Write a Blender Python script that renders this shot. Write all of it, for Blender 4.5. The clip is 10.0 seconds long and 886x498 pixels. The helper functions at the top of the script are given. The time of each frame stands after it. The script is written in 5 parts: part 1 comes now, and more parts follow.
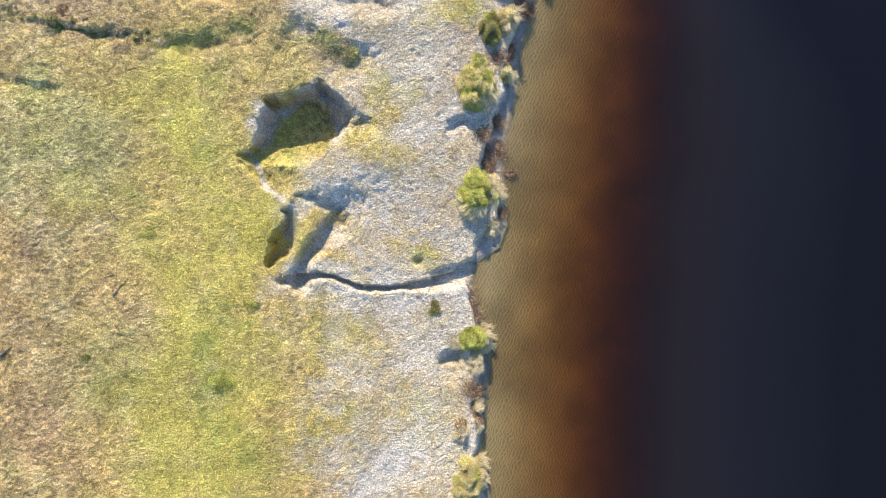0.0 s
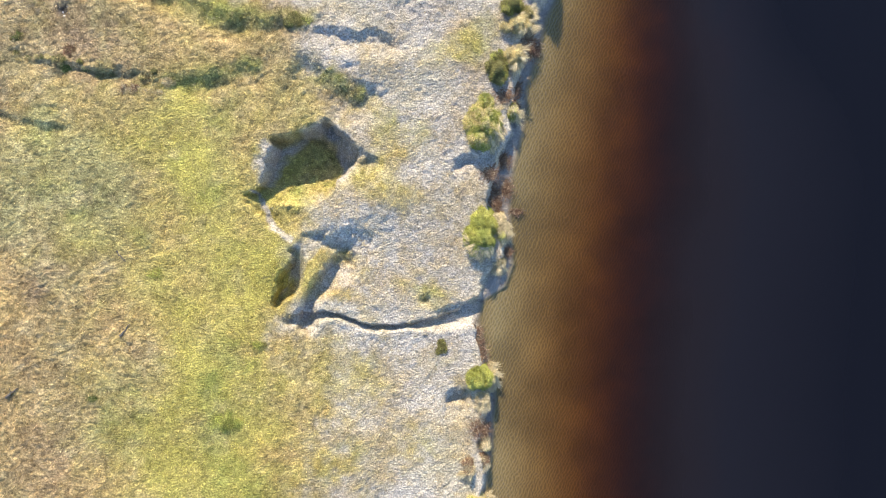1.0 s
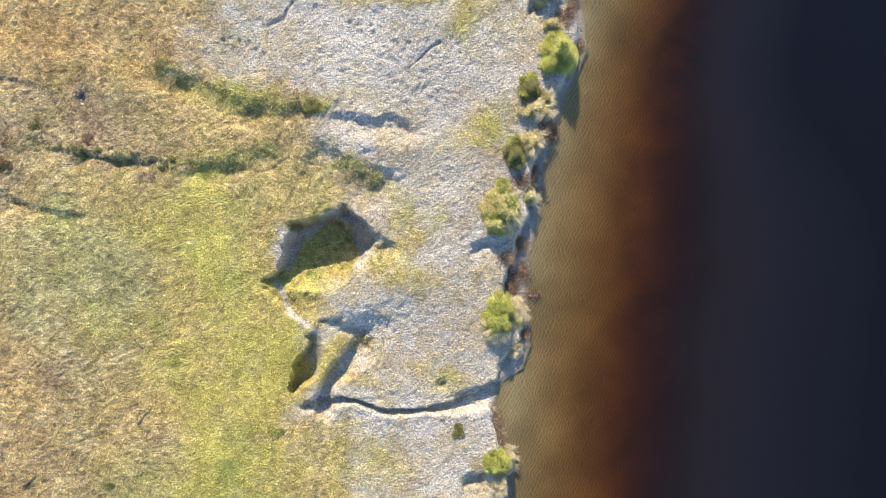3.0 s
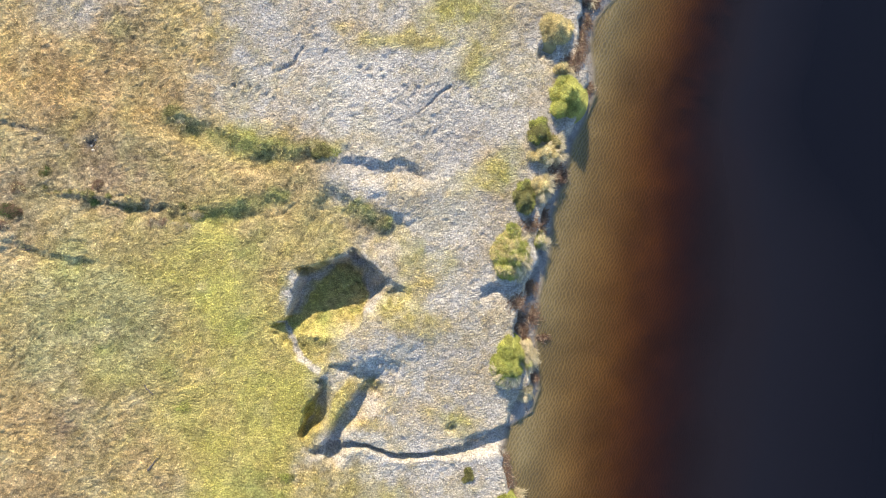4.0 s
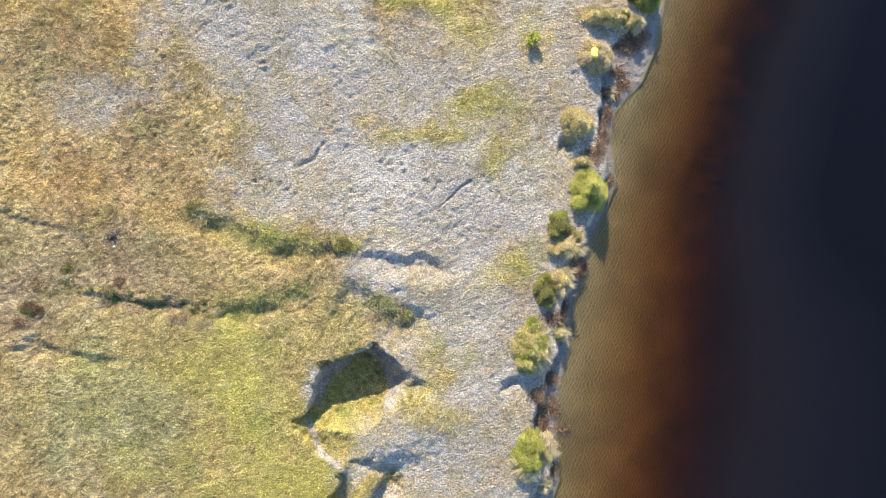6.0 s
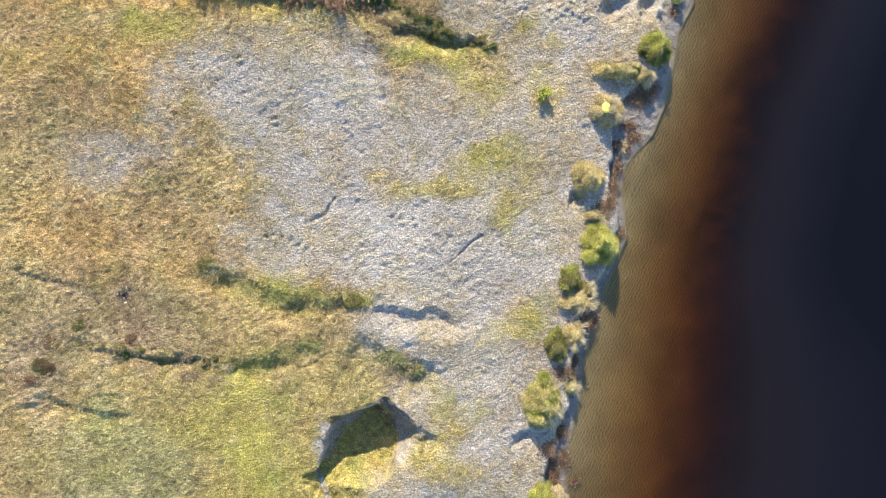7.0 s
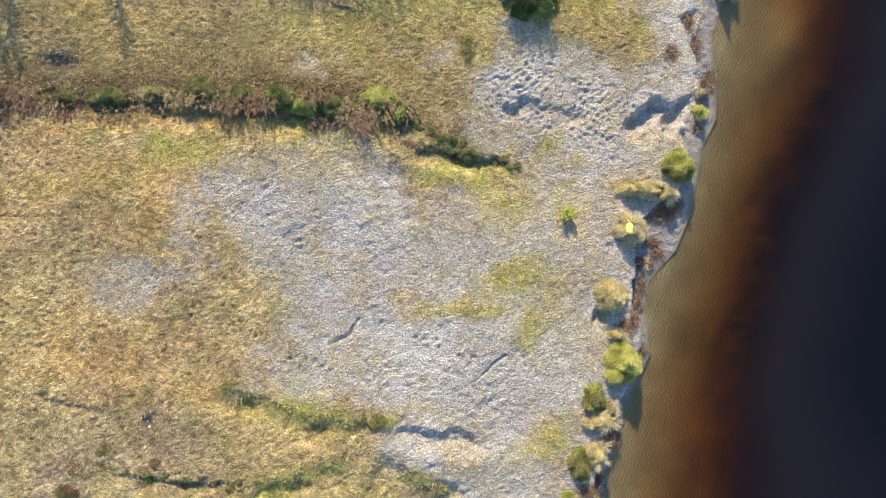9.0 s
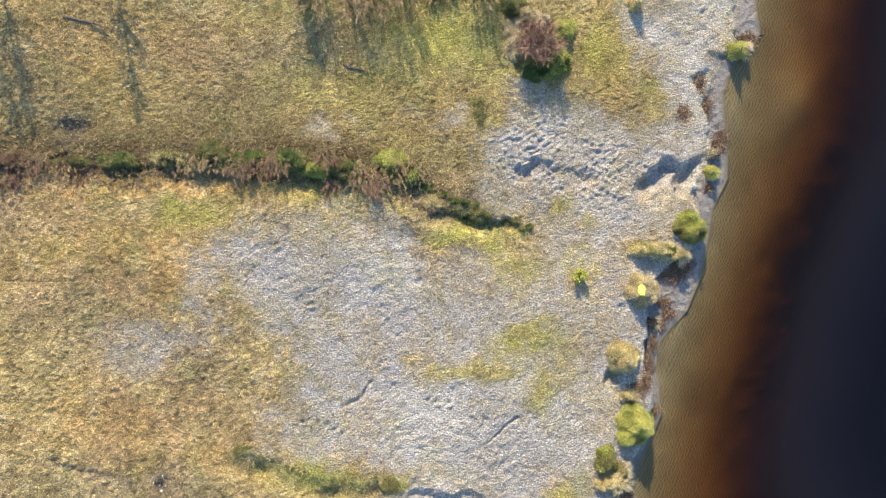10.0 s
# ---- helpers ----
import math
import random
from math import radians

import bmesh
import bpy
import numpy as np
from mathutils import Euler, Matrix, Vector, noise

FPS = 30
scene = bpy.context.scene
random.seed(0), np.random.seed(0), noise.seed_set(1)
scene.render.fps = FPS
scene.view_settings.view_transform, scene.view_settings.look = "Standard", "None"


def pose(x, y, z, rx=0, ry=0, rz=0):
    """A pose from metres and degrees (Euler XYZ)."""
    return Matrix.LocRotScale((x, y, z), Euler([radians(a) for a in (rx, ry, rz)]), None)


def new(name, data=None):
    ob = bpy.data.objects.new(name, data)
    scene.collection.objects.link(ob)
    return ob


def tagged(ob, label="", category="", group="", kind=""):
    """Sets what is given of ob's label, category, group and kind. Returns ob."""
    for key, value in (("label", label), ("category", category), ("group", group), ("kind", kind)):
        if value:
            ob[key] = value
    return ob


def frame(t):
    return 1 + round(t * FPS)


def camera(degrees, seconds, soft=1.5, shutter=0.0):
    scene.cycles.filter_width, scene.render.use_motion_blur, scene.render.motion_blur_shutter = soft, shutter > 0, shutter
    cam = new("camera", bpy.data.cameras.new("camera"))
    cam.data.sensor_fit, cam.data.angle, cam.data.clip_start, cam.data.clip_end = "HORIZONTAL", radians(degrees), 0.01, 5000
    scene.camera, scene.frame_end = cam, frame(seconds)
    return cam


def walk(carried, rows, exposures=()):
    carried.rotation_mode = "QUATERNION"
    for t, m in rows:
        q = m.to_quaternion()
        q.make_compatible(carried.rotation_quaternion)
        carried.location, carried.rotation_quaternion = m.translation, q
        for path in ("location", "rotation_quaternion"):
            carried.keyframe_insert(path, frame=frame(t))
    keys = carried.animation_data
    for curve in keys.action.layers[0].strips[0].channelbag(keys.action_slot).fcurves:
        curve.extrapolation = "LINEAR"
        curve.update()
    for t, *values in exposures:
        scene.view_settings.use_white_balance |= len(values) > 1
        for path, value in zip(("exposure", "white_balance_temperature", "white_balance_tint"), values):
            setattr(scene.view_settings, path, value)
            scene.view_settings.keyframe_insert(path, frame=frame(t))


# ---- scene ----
cam = camera(73, 10.0, 0.55)
ROWS = [
    (0, 0, 0, 31.8, -0.628, -1.887, 0.021),
    (0.5, -0.168, 1.011, 31.783, -0.602, -1.896, 0.028),
    (1, -0.373, 2.07, 31.767, -0.573, -1.906, 0.035),
    (1.5, -0.598, 3.159, 31.751, -0.542, -1.917, 0.042),
    (2, -0.821, 4.259, 31.735, -0.508, -1.928, 0.049),
    (2.5, -1.061, 5.38, 31.72, -0.471, -1.94, 0.057),
    (4, -1.863, 8.842, 31.677, -0.344, -1.98, 0.082),
    (4.5, -2.157, 10.018, 31.663, -0.296, -1.994, 0.091),
    (5, -2.444, 11.189, 31.65, -0.245, -2.01, 0.1),
    (5.5, -2.716, 12.415, 31.637, -0.191, -2.026, 0.109),
    (7, -3.615, 16.553, 31.602, -0.013, -2.077, 0.137),
    (7.5, -3.955, 18.073, 31.591, 0.052, -2.096, 0.147),
    (8, -4.274, 19.617, 31.58, 0.12, -2.115, 0.157),
    (8.5, -4.592, 21.17, 31.57, 0.19, -2.135, 0.168),
    (9, -4.934, 22.766, 31.56, 0.264, -2.156, 0.178),
    (9.5, -5.279, 24.38, 31.551, 0.34, -2.177, 0.189),
    (10, -5.611, 25.967, 31.542, 0.419, -2.199, 0.2),
]

walk(cam, [(t, pose(x, y, z, rx, ry, rz)) for t, x, y, z, rx, ry, rz in ROWS], [(0.0, 1.13), (10.0, 0.90)])

# ---- daylight ----
SUN_UP = radians(27)
SUN_WAY = Vector((0.22, -1.0, 0.0)).normalized() * math.cos(SUN_UP) + Vector((0, 0, -math.sin(SUN_UP)))
world = bpy.data.worlds.new("sky")
scene.world = world
world.use_nodes = True
sky = world.node_tree.nodes.new("ShaderNodeTexSky")
sky.sky_type, sky.sun_disc, sky.sun_elevation, sky.sun_rotation = "NISHITA", False, SUN_UP, -0.216
sky.air_density, sky.dust_density, sky.ozone_density = 1.0, 0.4, 3.6
backing = world.node_tree.nodes["Background"]
world.node_tree.links.new(sky.outputs["Color"], backing.inputs["Color"])
backing.inputs["Strength"].default_value = 0.15
lamp = bpy.data.lights.new("sun", "SUN")
lamp.energy, lamp.angle, lamp.color = 4.0, radians(0.55), (1.0, 0.84, 0.60)
sun = new("sun", lamp)
sun.matrix_world = Matrix.Translation((0, 60, 40)) @ SUN_WAY.to_track_quat("-Z", "Y").to_matrix().to_4x4()


# ---- materials ----
def material(name, roughness=0.9, specular=0.3):
    m = bpy.data.materials.new(name)
    m.use_nodes = True
    bsdf = m.node_tree.nodes["Principled BSDF"]
    bsdf.inputs["Roughness"].default_value = roughness
    bsdf.inputs["Specular IOR Level"].default_value = specular
    return m, m.node_tree.nodes, m.node_tree.links, bsdf


def node(nodes, kind, **values):
    n = nodes.new(kind)
    for key, value in values.items():
        n.inputs[key.replace("_", " ")].default_value = value
    return n


def mixed(nodes, links, mode, fac, a, b):
    n = nodes.new("ShaderNodeMix")
    n.data_type, n.blend_type = "RGBA", mode
    for socket, value in ((n.inputs[0], fac), (n.inputs[6], a), (n.inputs[7], b)):
        if hasattr(value, "is_linked"):
            links.new(value, socket)
        else:
            socket.default_value = value
    return n.outputs[2]


def spread(nodes, links, socket, low, high, to_low=0.0, to_high=1.0):
    n = nodes.new("ShaderNodeMapRange")
    n.clamp = True
    links.new(socket, n.inputs["Value"])
    for key, value in (("From Min", low), ("From Max", high), ("To Min", to_low), ("To Max", to_high)):
        n.inputs[key].default_value = value
    return n.outputs["Result"]


def ground_material():
    m, nodes, links, bsdf = material("soil_and_turf", 0.95, 0.15)
    tint = nodes.new("ShaderNodeAttribute")
    tint.attribute_name = "tint"
    bed = nodes.new("ShaderNodeAttribute")
    bed.attribute_name = "bed"
    place = nodes.new("ShaderNodeTexCoord").outputs["Object"]
    clod = node(nodes, "ShaderNodeTexNoise", Scale=3.6, Detail=6.0, Roughness=0.7)
    fine = node(nodes, "ShaderNodeTexNoise", Scale=12.0, Detail=4.0, Roughness=0.7)
    for n in (clod, fine):
        links.new(place, n.inputs["Vector"])
    shaken = mixed(nodes, links, "ADD", 0.24, place, clod.outputs["Color"])
    big = node(nodes, "ShaderNodeTexVoronoi", Scale=8.5)
    small = node(nodes, "ShaderNodeTexVoronoi", Scale=16.0)
    for n in (big, small):
        links.new(shaken, n.inputs["Vector"])
    dry = spread(nodes, links, bed.outputs["Fac"], 0.0, 0.7, 1.0, 0.06)
    lumps = spread(nodes, links, clod.outputs["Fac"], 0.3, 0.7, 0.84, 1.16)
    grain = spread(nodes, links, fine.outputs["Fac"], 0.34, 0.66, 0.60, 1.44)
    part_of = nodes.new("ShaderNodeSeparateColor")
    links.new(small.outputs["Color"], part_of.inputs[0])
    bits = spread(nodes, links, part_of.outputs[0], 0.0, 1.0, 0.78, 1.22)
    speckled = mixed(nodes, links, "MULTIPLY", 1.0, lumps, grain)
    speckled = mixed(nodes, links, "MULTIPLY", 1.0, speckled, bits)
    speckled = mixed(nodes, links, "MIX", dry, (1, 1, 1, 1), speckled)
    colour = mixed(nodes, links, "MULTIPLY", 1.0, tint.outputs["Color"], speckled)
    rough = nodes.new("ShaderNodeMath")
    rough.operation = "MULTIPLY_ADD"
    links.new(small.outputs["Distance"], rough.inputs[0])
    rough.inputs[1].default_value = 0.6
    links.new(big.outputs["Distance"], rough.inputs[2])
    low_height = nodes.new("ShaderNodeMath")
    low_height.operation = "MULTIPLY"
    links.new(rough.outputs[0], low_height.inputs[0])
    links.new(dry, low_height.inputs[1])
    low = node(nodes, "ShaderNodeBump", Strength=1.0, Distance=0.072)
    low.invert = True
    links.new(low_height.outputs[0], low.inputs["Height"])
    # sunlight caustics on the bed, painted as bright lines with a slight relief
    trains = []
    for turn, gap in ((0.5, 1.9), (-0.35, 1.5)):
        spin = node(nodes, "ShaderNodeMapping", Rotation=(0.0, 0.0, turn))
        links.new(place, spin.inputs["Vector"])
        wave = node(nodes, "ShaderNodeTexWave", Scale=gap, Distortion=9.0, Detail=2.0, Detail_Scale=0.9, Detail_Roughness=0.5)
        links.new(spin.outputs["Vector"], wave.inputs["Vector"])
        trains.append(spread(nodes, links, wave.outputs["Fac"], 0.55, 1.0, 0.0, 1.0 if turn > 0 else 0.6))
    level = nodes.new("ShaderNodeMath")
    level.operation = "MAXIMUM"
    links.new(trains[0], level.inputs[0])
    links.new(trains[1], level.inputs[1])
    caustics = nodes.new("ShaderNodeMath")
    caustics.operation = "MULTIPLY"
    links.new(level.outputs[0], caustics.inputs[0])
    links.new(spread(nodes, links, bed.outputs["Fac"], 0.75, 1.0), caustics.inputs[1])
    caustic_gain = spread(nodes, links, caustics.outputs[0], 0.0, 1.0, 0.88, 1.42)
    links.new(mixed(nodes, links, "MULTIPLY", 1.0, colour, caustic_gain), bsdf.inputs["Base Color"])
    high = node(nodes, "ShaderNodeBump", Strength=1.0, Distance=0.012)
    links.new(caustics.outputs[0], high.inputs["Height"])
    links.new(low.outputs["Normal"], high.inputs["Normal"])
    links.new(high.outputs["Normal"], bsdf.inputs["Normal"])
    return m


def leaf_material(name, roughness=0.7, tint_name="tint"):
    m, nodes, links, bsdf = material(name, roughness, 0.25)
    tint = nodes.new("ShaderNodeAttribute")
    tint.attribute_name = tint_name
    info = nodes.new("ShaderNodeNewGeometry")
    vary = spread(nodes, links, info.outputs["Random Per Island"], 0.0, 1.0, 0.65, 1.3)
    colour = mixed(nodes, links, "MULTIPLY", 1.0, tint.outputs["Color"], vary)
    links.new(colour, bsdf.inputs["Base Color"])
    through_leaf = nodes.new("ShaderNodeBsdfTranslucent")
    links.new(colour, through_leaf.inputs["Color"])
    blend = nodes.new("ShaderNodeMixShader")
    blend.inputs[0].default_value = 0.14
    links.new(bsdf.outputs[0], blend.inputs[1])
    links.new(through_leaf.outputs[0], blend.inputs[2])
    links.new(blend.outputs[0], nodes["Material Output"].inputs["Surface"])
    return m


def water_material():
    m, nodes, links, bsdf = material("peat_water")
    nodes.remove(bsdf)
    depth = nodes.new("ShaderNodeAttribute")
    depth.attribute_name = "depth"
    parts = nodes.new("ShaderNodeCombineColor")
    for channel, rate in (("Red", 0.46), ("Green", 0.82), ("Blue", 1.25)):
        power = nodes.new("ShaderNodeMath")
        power.operation = "POWER"
        power.inputs[0].default_value = math.exp(-rate)
        links.new(depth.outputs["Fac"], power.inputs[1])
        links.new(power.outputs[0], parts.inputs[channel])
    clear = nodes.new("ShaderNodeBsdfTransparent")
    links.new(parts.outputs[0], clear.inputs["Color"])
    place = nodes.new("ShaderNodeTexCoord").outputs["Object"]
    waves = node(nodes, "ShaderNodeTexNoise", Scale=3.5, Detail=3.0)
    links.new(place, waves.inputs["Vector"])
    bump = node(nodes, "ShaderNodeBump", Strength=0.25, Distance=0.05)
    links.new(waves.outputs["Fac"], bump.inputs["Height"])
    shine = node(nodes, "ShaderNodeBsdfGlossy", Roughness=0.08)
    links.new(bump.outputs["Normal"], shine.inputs["Normal"])
    facing = nodes.new("ShaderNodeLayerWeight")
    steep = nodes.new("ShaderNodeMath")
    steep.operation = "POWER"
    links.new(facing.outputs["Facing"], steep.inputs[0])
    steep.inputs[1].default_value = 5.0
    edge = spread(nodes, links, steep.outputs[0], 0.0, 1.0, 0.02, 1.0)
    # fine matter in the deeper water; its blue tone stands in for reflected sky
    haze = nodes.new("ShaderNodeBsdfDiffuse")
    tea = mixed(nodes, links, "MIX", spread(nodes, links, depth.outputs["Fac"], 1.6, 4.0), (0.0150, 0.0098, 0.0092, 1.0), (0.0108, 0.0102, 0.0145, 1.0))
    links.new(mixed(nodes, links, "MIX", spread(nodes, links, depth.outputs["Fac"], 3.6, 7.5), tea, (0.0052, 0.0052, 0.0085, 1.0)), haze.inputs["Color"])
    body = nodes.new("ShaderNodeMixShader")
    links.new(spread(nodes, links, depth.outputs["Fac"], 0.8, 2.9, 0.0, 0.9), body.inputs[0])
    links.new(clear.outputs[0], body.inputs[1])
    links.new(haze.outputs[0], body.inputs[2])
    blend = nodes.new("ShaderNodeMixShader")
    links.new(edge, blend.inputs[0])
    links.new(body.outputs[0], blend.inputs[1])
    links.new(shine.outputs[0], blend.inputs[2])
    links.new(blend.outputs[0], nodes["Material Output"].inputs["Surface"])
    return m


SOIL = ground_material()
LEAF = leaf_material("grass_blades")
WATER = water_material()


# ---- shapes of the land ----
def lattice(ix, iy, seed):
    h = (ix.astype(np.int64) * 374761393 + iy.astype(np.int64) * 668265263 + seed * 2147483647) & 0x7FFFFFFF
    h = ((h ^ (h >> 13)) * 1274126177) & 0x7FFFFFFF
    return ((h ^ (h >> 16)) & 0xFFFF) / 65535.0


def vnoise(x, y, seed=0):
    """Smooth noise from 0 to 1 with cells one unit wide."""
    ix, iy = np.floor(x), np.floor(y)
    fx, fy = x - ix, y - iy
    fx, fy = fx * fx * (3 - 2 * fx), fy * fy * (3 - 2 * fy)
    a, b = lattice(ix, iy, seed), lattice(ix + 1, iy, seed)
    c, d = lattice(ix, iy + 1, seed), lattice(ix + 1, iy + 1, seed)
    return a + (b - a) * fx + (c - a) * fy + (a - b - c + d) * fx * fy


def fbm(x, y, size, octaves=4, seed=0):
    """Layered noise from about -1 to 1; size: metres of its largest lumps."""
    total, weight, norm = 0.0, 1.0, 0.0
    for k in range(octaves):
        s = 2.0 ** k / size
        total = total + weight * (vnoise(x * s + 17.3 * k, y * s - 9.1 * k, seed + k) * 2 - 1)
        norm, weight = norm + weight, weight * 0.55
    return total / norm * 1.6


def clumps(x, y, size, seed=0):
    """Rounded lumps of about one size, 0 in the gaps and up to 1 on top."""
    x, y = x / size, y / size
    ix, iy = np.floor(x), np.floor(y)
    best = np.zeros(x.shape)
    for dx in (-1, 0, 1):
        for dy in (-1, 0, 1):
            jx, jy = ix + dx, iy + dy
            d2 = (x - jx - lattice(jx, jy, seed)) ** 2 + (y - jy - lattice(jx, jy, seed + 1)) ** 2
            best = np.maximum(best, (1 - d2 / 0.62) * (0.45 + 0.55 * lattice(jx, jy, seed + 2)))
    return best


def smooth(v, a, b):
    t = np.clip((v - a) / (b - a), 0, 1)
    return t * t * (3 - 2 * t)


def along(X, Y, pts):
    """Distance to a line of points, the share of the way along it, and the side (plus: right of its direction)."""
    best, share, side = np.full(X.shape, 1e9), np.zeros(X.shape), np.ones(X.shape)
    n = len(pts) - 1
    for k in range(n):
        (ax, ay), (bx, by) = pts[k], pts[k + 1]
        dx, dy = bx - ax, by - ay
        t = np.clip(((X - ax) * dx + (Y - ay) * dy) / (dx * dx + dy * dy + 1e-9), 0, 1)
        d = np.hypot(X - ax - t * dx, Y - ay - t * dy)
        near = d < best
        best = np.where(near, d, best)
        share = np.where(near, (k + t) / n, share)
        side = np.where(near, np.sign((X - ax) * dy - (Y - ay) * dx), side)
    return best, share, side


def area(X, Y, pts):
    """Signed distance to a closed outline, plus inside."""
    d, _, _ = along(X, Y, pts + [pts[0]])
    inside = np.zeros(X.shape, bool)
    for (ax, ay), (bx, by) in zip(pts, pts[1:] + [pts[0]]):
        if ay != by:
            inside ^= ((ay > Y) != (by > Y)) & (X < (bx - ax) * (Y - ay) / (by - ay) + ax)
    return np.where(inside, d, -d)


def blob(X, Y, x, y, rx, ry, turn=0.0):
    """A soft oval, 1 in its middle and 0 outside."""
    c, s = math.cos(radians(turn)), math.sin(radians(turn))
    out = np.zeros(X.shape)
    near = (np.abs(X - x) < 2.6 * max(rx, ry)) & (np.abs(Y - y) < 2.6 * max(rx, ry))
    px, py = X[near] - x, Y[near] - y
    u, v = (px * c + py * s) / rx, (py * c - px * s) / ry
    out[near] = np.exp(-(u * u + v * v) ** 1.3)
    return out


def close_to(X, Y, pts, margin):
    """Which places lie in the box round a line, widened by a margin."""
    xs, ys = [p[0] for p in pts], [p[1] for p in pts]
    return (X > min(xs) - margin) & (X < max(xs) + margin) & (Y > min(ys) - margin) & (Y < max(ys) + margin)


SHORE = [(3.51, -15.58), (3.70, -14.09), (3.51, -13.08), (3.13, -11.51), (3.29, -10.27), (3.51, -9.03), (3.54, -7.78), (3.69, -6.54), (3.63, -5.29), (3.06, -3.58), (2.75, -2.18), (3.00, -1.10), (4.21, -0.33), (4.62, 0.91), (4.52, 2.46), (4.46, 4.01), (4.67, 6.18), (5.14, 8.04), (5.36, 9.59), (5.37, 10.49), (6.03, 12.51), (6.47, 14.38), (7.10, 15.62), (7.67, 17.03), (7.66, 18.59), (7.45, 19.74), (7.71, 21.17), (8.35, 21.98), (9.16, 22.79), (9.95, 24.73), (10.34, 26.61), (10.65, 28.50), (11.42, 30.07), (11.49, 31.65), (11.36, 32.75), (11.23, 34.80), (11.87, 36.64), (12.77, 37.28), (13.32, 38.30), (13.00, 40.20), (13.48, 41.48)]
BANK = [(3.09, -15.33), (3.09, -13.85), (2.84, -12.56), (3.02, -10.72), (2.71, -8.87), (3.02, -7.35), (3.14, -6.12), (2.92, -4.59), (2.52, -3.37), (2.40, -2.30), (2.52, -1.24), (3.13, 0.29), (4.12, 1.36), (3.74, 2.73), (3.07, 4.39), (3.62, 6.22), (4.29, 7.90), (4.44, 9.73), (4.69, 10.89), (4.96, 11.89), (5.49, 12.81), (5.58, 14.19), (6.41, 15.72), (7.13, 17.57), (6.94, 19.10), (6.55, 21.23), (6.74, 21.37), (6.65, 23.21), (6.87, 24.28), (7.82, 25.21), (9.15, 26.29), (9.71, 27.84), (9.34, 29.22), (10.18, 30.62), (10.41, 31.86), (10.03, 34.34), (10.97, 36.99), (11.92, 37.32), (11.61, 38.71), (11.92, 41.21)]
SHORE_Y, SHORE_X = np.array([p[1] for p in SHORE]), np.array([p[0] for p in SHORE])
BANK_Y, BANK_X = np.array([p[1] for p in BANK]), np.array([p[0] for p in BANK])
WATER_Z = -1.0
CREEK = [(-7.84, -1.88), (-7.02, -1.98), (-6.40, -2.00), (-5.60, -1.72), (-4.74, -1.84), (-3.85, -2.26), (-2.80, -2.44), (-1.60, -2.48), (-0.39, -2.34), (0.67, -2.20), (1.74, -1.92), (2.70, -1.40)]


def shore_x(y):
    return np.interp(y, SHORE_Y, SHORE_X)


def bank_x(y):
    return np.interp(y, BANK_Y, BANK_X)


def wide_shore_x(y):
    return sum(np.interp(y + k * 0.5, SHORE_Y, SHORE_X) for k in range(-10, 11)) / 21


def water_depth(X, Y):
    d = np.maximum(X - shore_x(Y), 0)
    off = np.maximum(X - wide_shore_x(Y), 0)
    far = off + 0.28 * fbm(X, Y, 2.4, 4, 40) * smooth(off, 1.5, 5)
    far = np.maximum(far, 0) * (1 + 0.24 * smooth(Y, 8, 17) * (1 - smooth(Y, 26, 33))) * (1 - 0.34 * blob(X, Y, 15.2, 35.0, 1.7, 1.8) - 0.22 * blob(X, Y, 14.0, 33.2, 1.4, 1.5))
    depth = 0.15 * far * (1 + 0.12 * smooth(Y, 8, 30)) + 0.011 * far ** 2 + 0.03 * smooth(Y, 4, 22) * np.maximum(far - 5.0, 0) ** 2
    return np.clip(np.minimum(depth, 0.7 * d), 0, 8.0)


def scarp(X, Y, pts, drop, run, lip=0.12):
    """The land drops on the right of a line and climbs back within its run; the ends fade."""
    out = np.zeros(X.shape)
    near = close_to(X, Y, pts, 3 * run + 1.5)
    X, Y = X[near], Y[near]
    X, Y = X + 0.5 * fbm(X, Y, 1.5, 4, 71), Y + 0.5 * fbm(X, Y, 1.5, 4, 73)
    d, share, side = along(X, Y, pts)
    fade = smooth(share, 0.0, 0.25) * smooth(1 - share, 0.0, 0.25)
    fade = fade * np.clip(1.0 + 0.6 * fbm(X, Y, 1.8, 3, 75), 0.4, 1.5)
    out[near] = -drop * fade * np.where(side > 0, smooth(d, -lip * 0.2, lip) * np.exp(-(d / run) ** 2), 0.0)
    return out


def trench(X, Y, pts, depth, w0, w1):
    out = np.zeros(X.shape)
    near = close_to(X, Y, pts, 1.5 * max(w0, w1) + 0.2)
    d, share, _ = along(X[near], Y[near], pts)
    half = w0 + (w1 - w0) * share
    out[near] = -depth * (1 - smooth(d, half * 0.5, half * 1.15)) * smooth(share, 0, 0.06) * smooth(1.02 - share, 0, 0.06)
    return out


def base_level(X):
    return -0.12 - 0.035 * (np.clip(X, -34, 9) + 5)


HOLES = [(-5.13, 18.22, 0.15), (-4.95, 18.01, 0.11), (-4.71, 18.13, 0.12), (-4.06, 18.11, 0.14), (-11.52, -8.41, 0.14), (-11.35, -8.35, 0.10), (-14.36, 24.98, 0.16), (-14.58, 24.77, 0.13), (-14.92, 24.5, 0.14), (-14.18, 25.19, 0.11), (-12.99, 26.44, 0.14), (-13.16, 26.38, 0.10), (-10.32, 24.9, 0.15), (-10.5, 24.81, 0.10), (-11.19, 23.36, 0.14), (-11.36, 23.27, 0.11), (-12.78, 24.62, 0.12), (-11.69, 17.14, 0.12), (-11.74, 17.18, 0.11), (-23.79, 15.16, 0.15), (-23.11, 15.03, 0.17), (-22.15, 14.78, 0.14), (-21.46, 14.55, 0.15)]
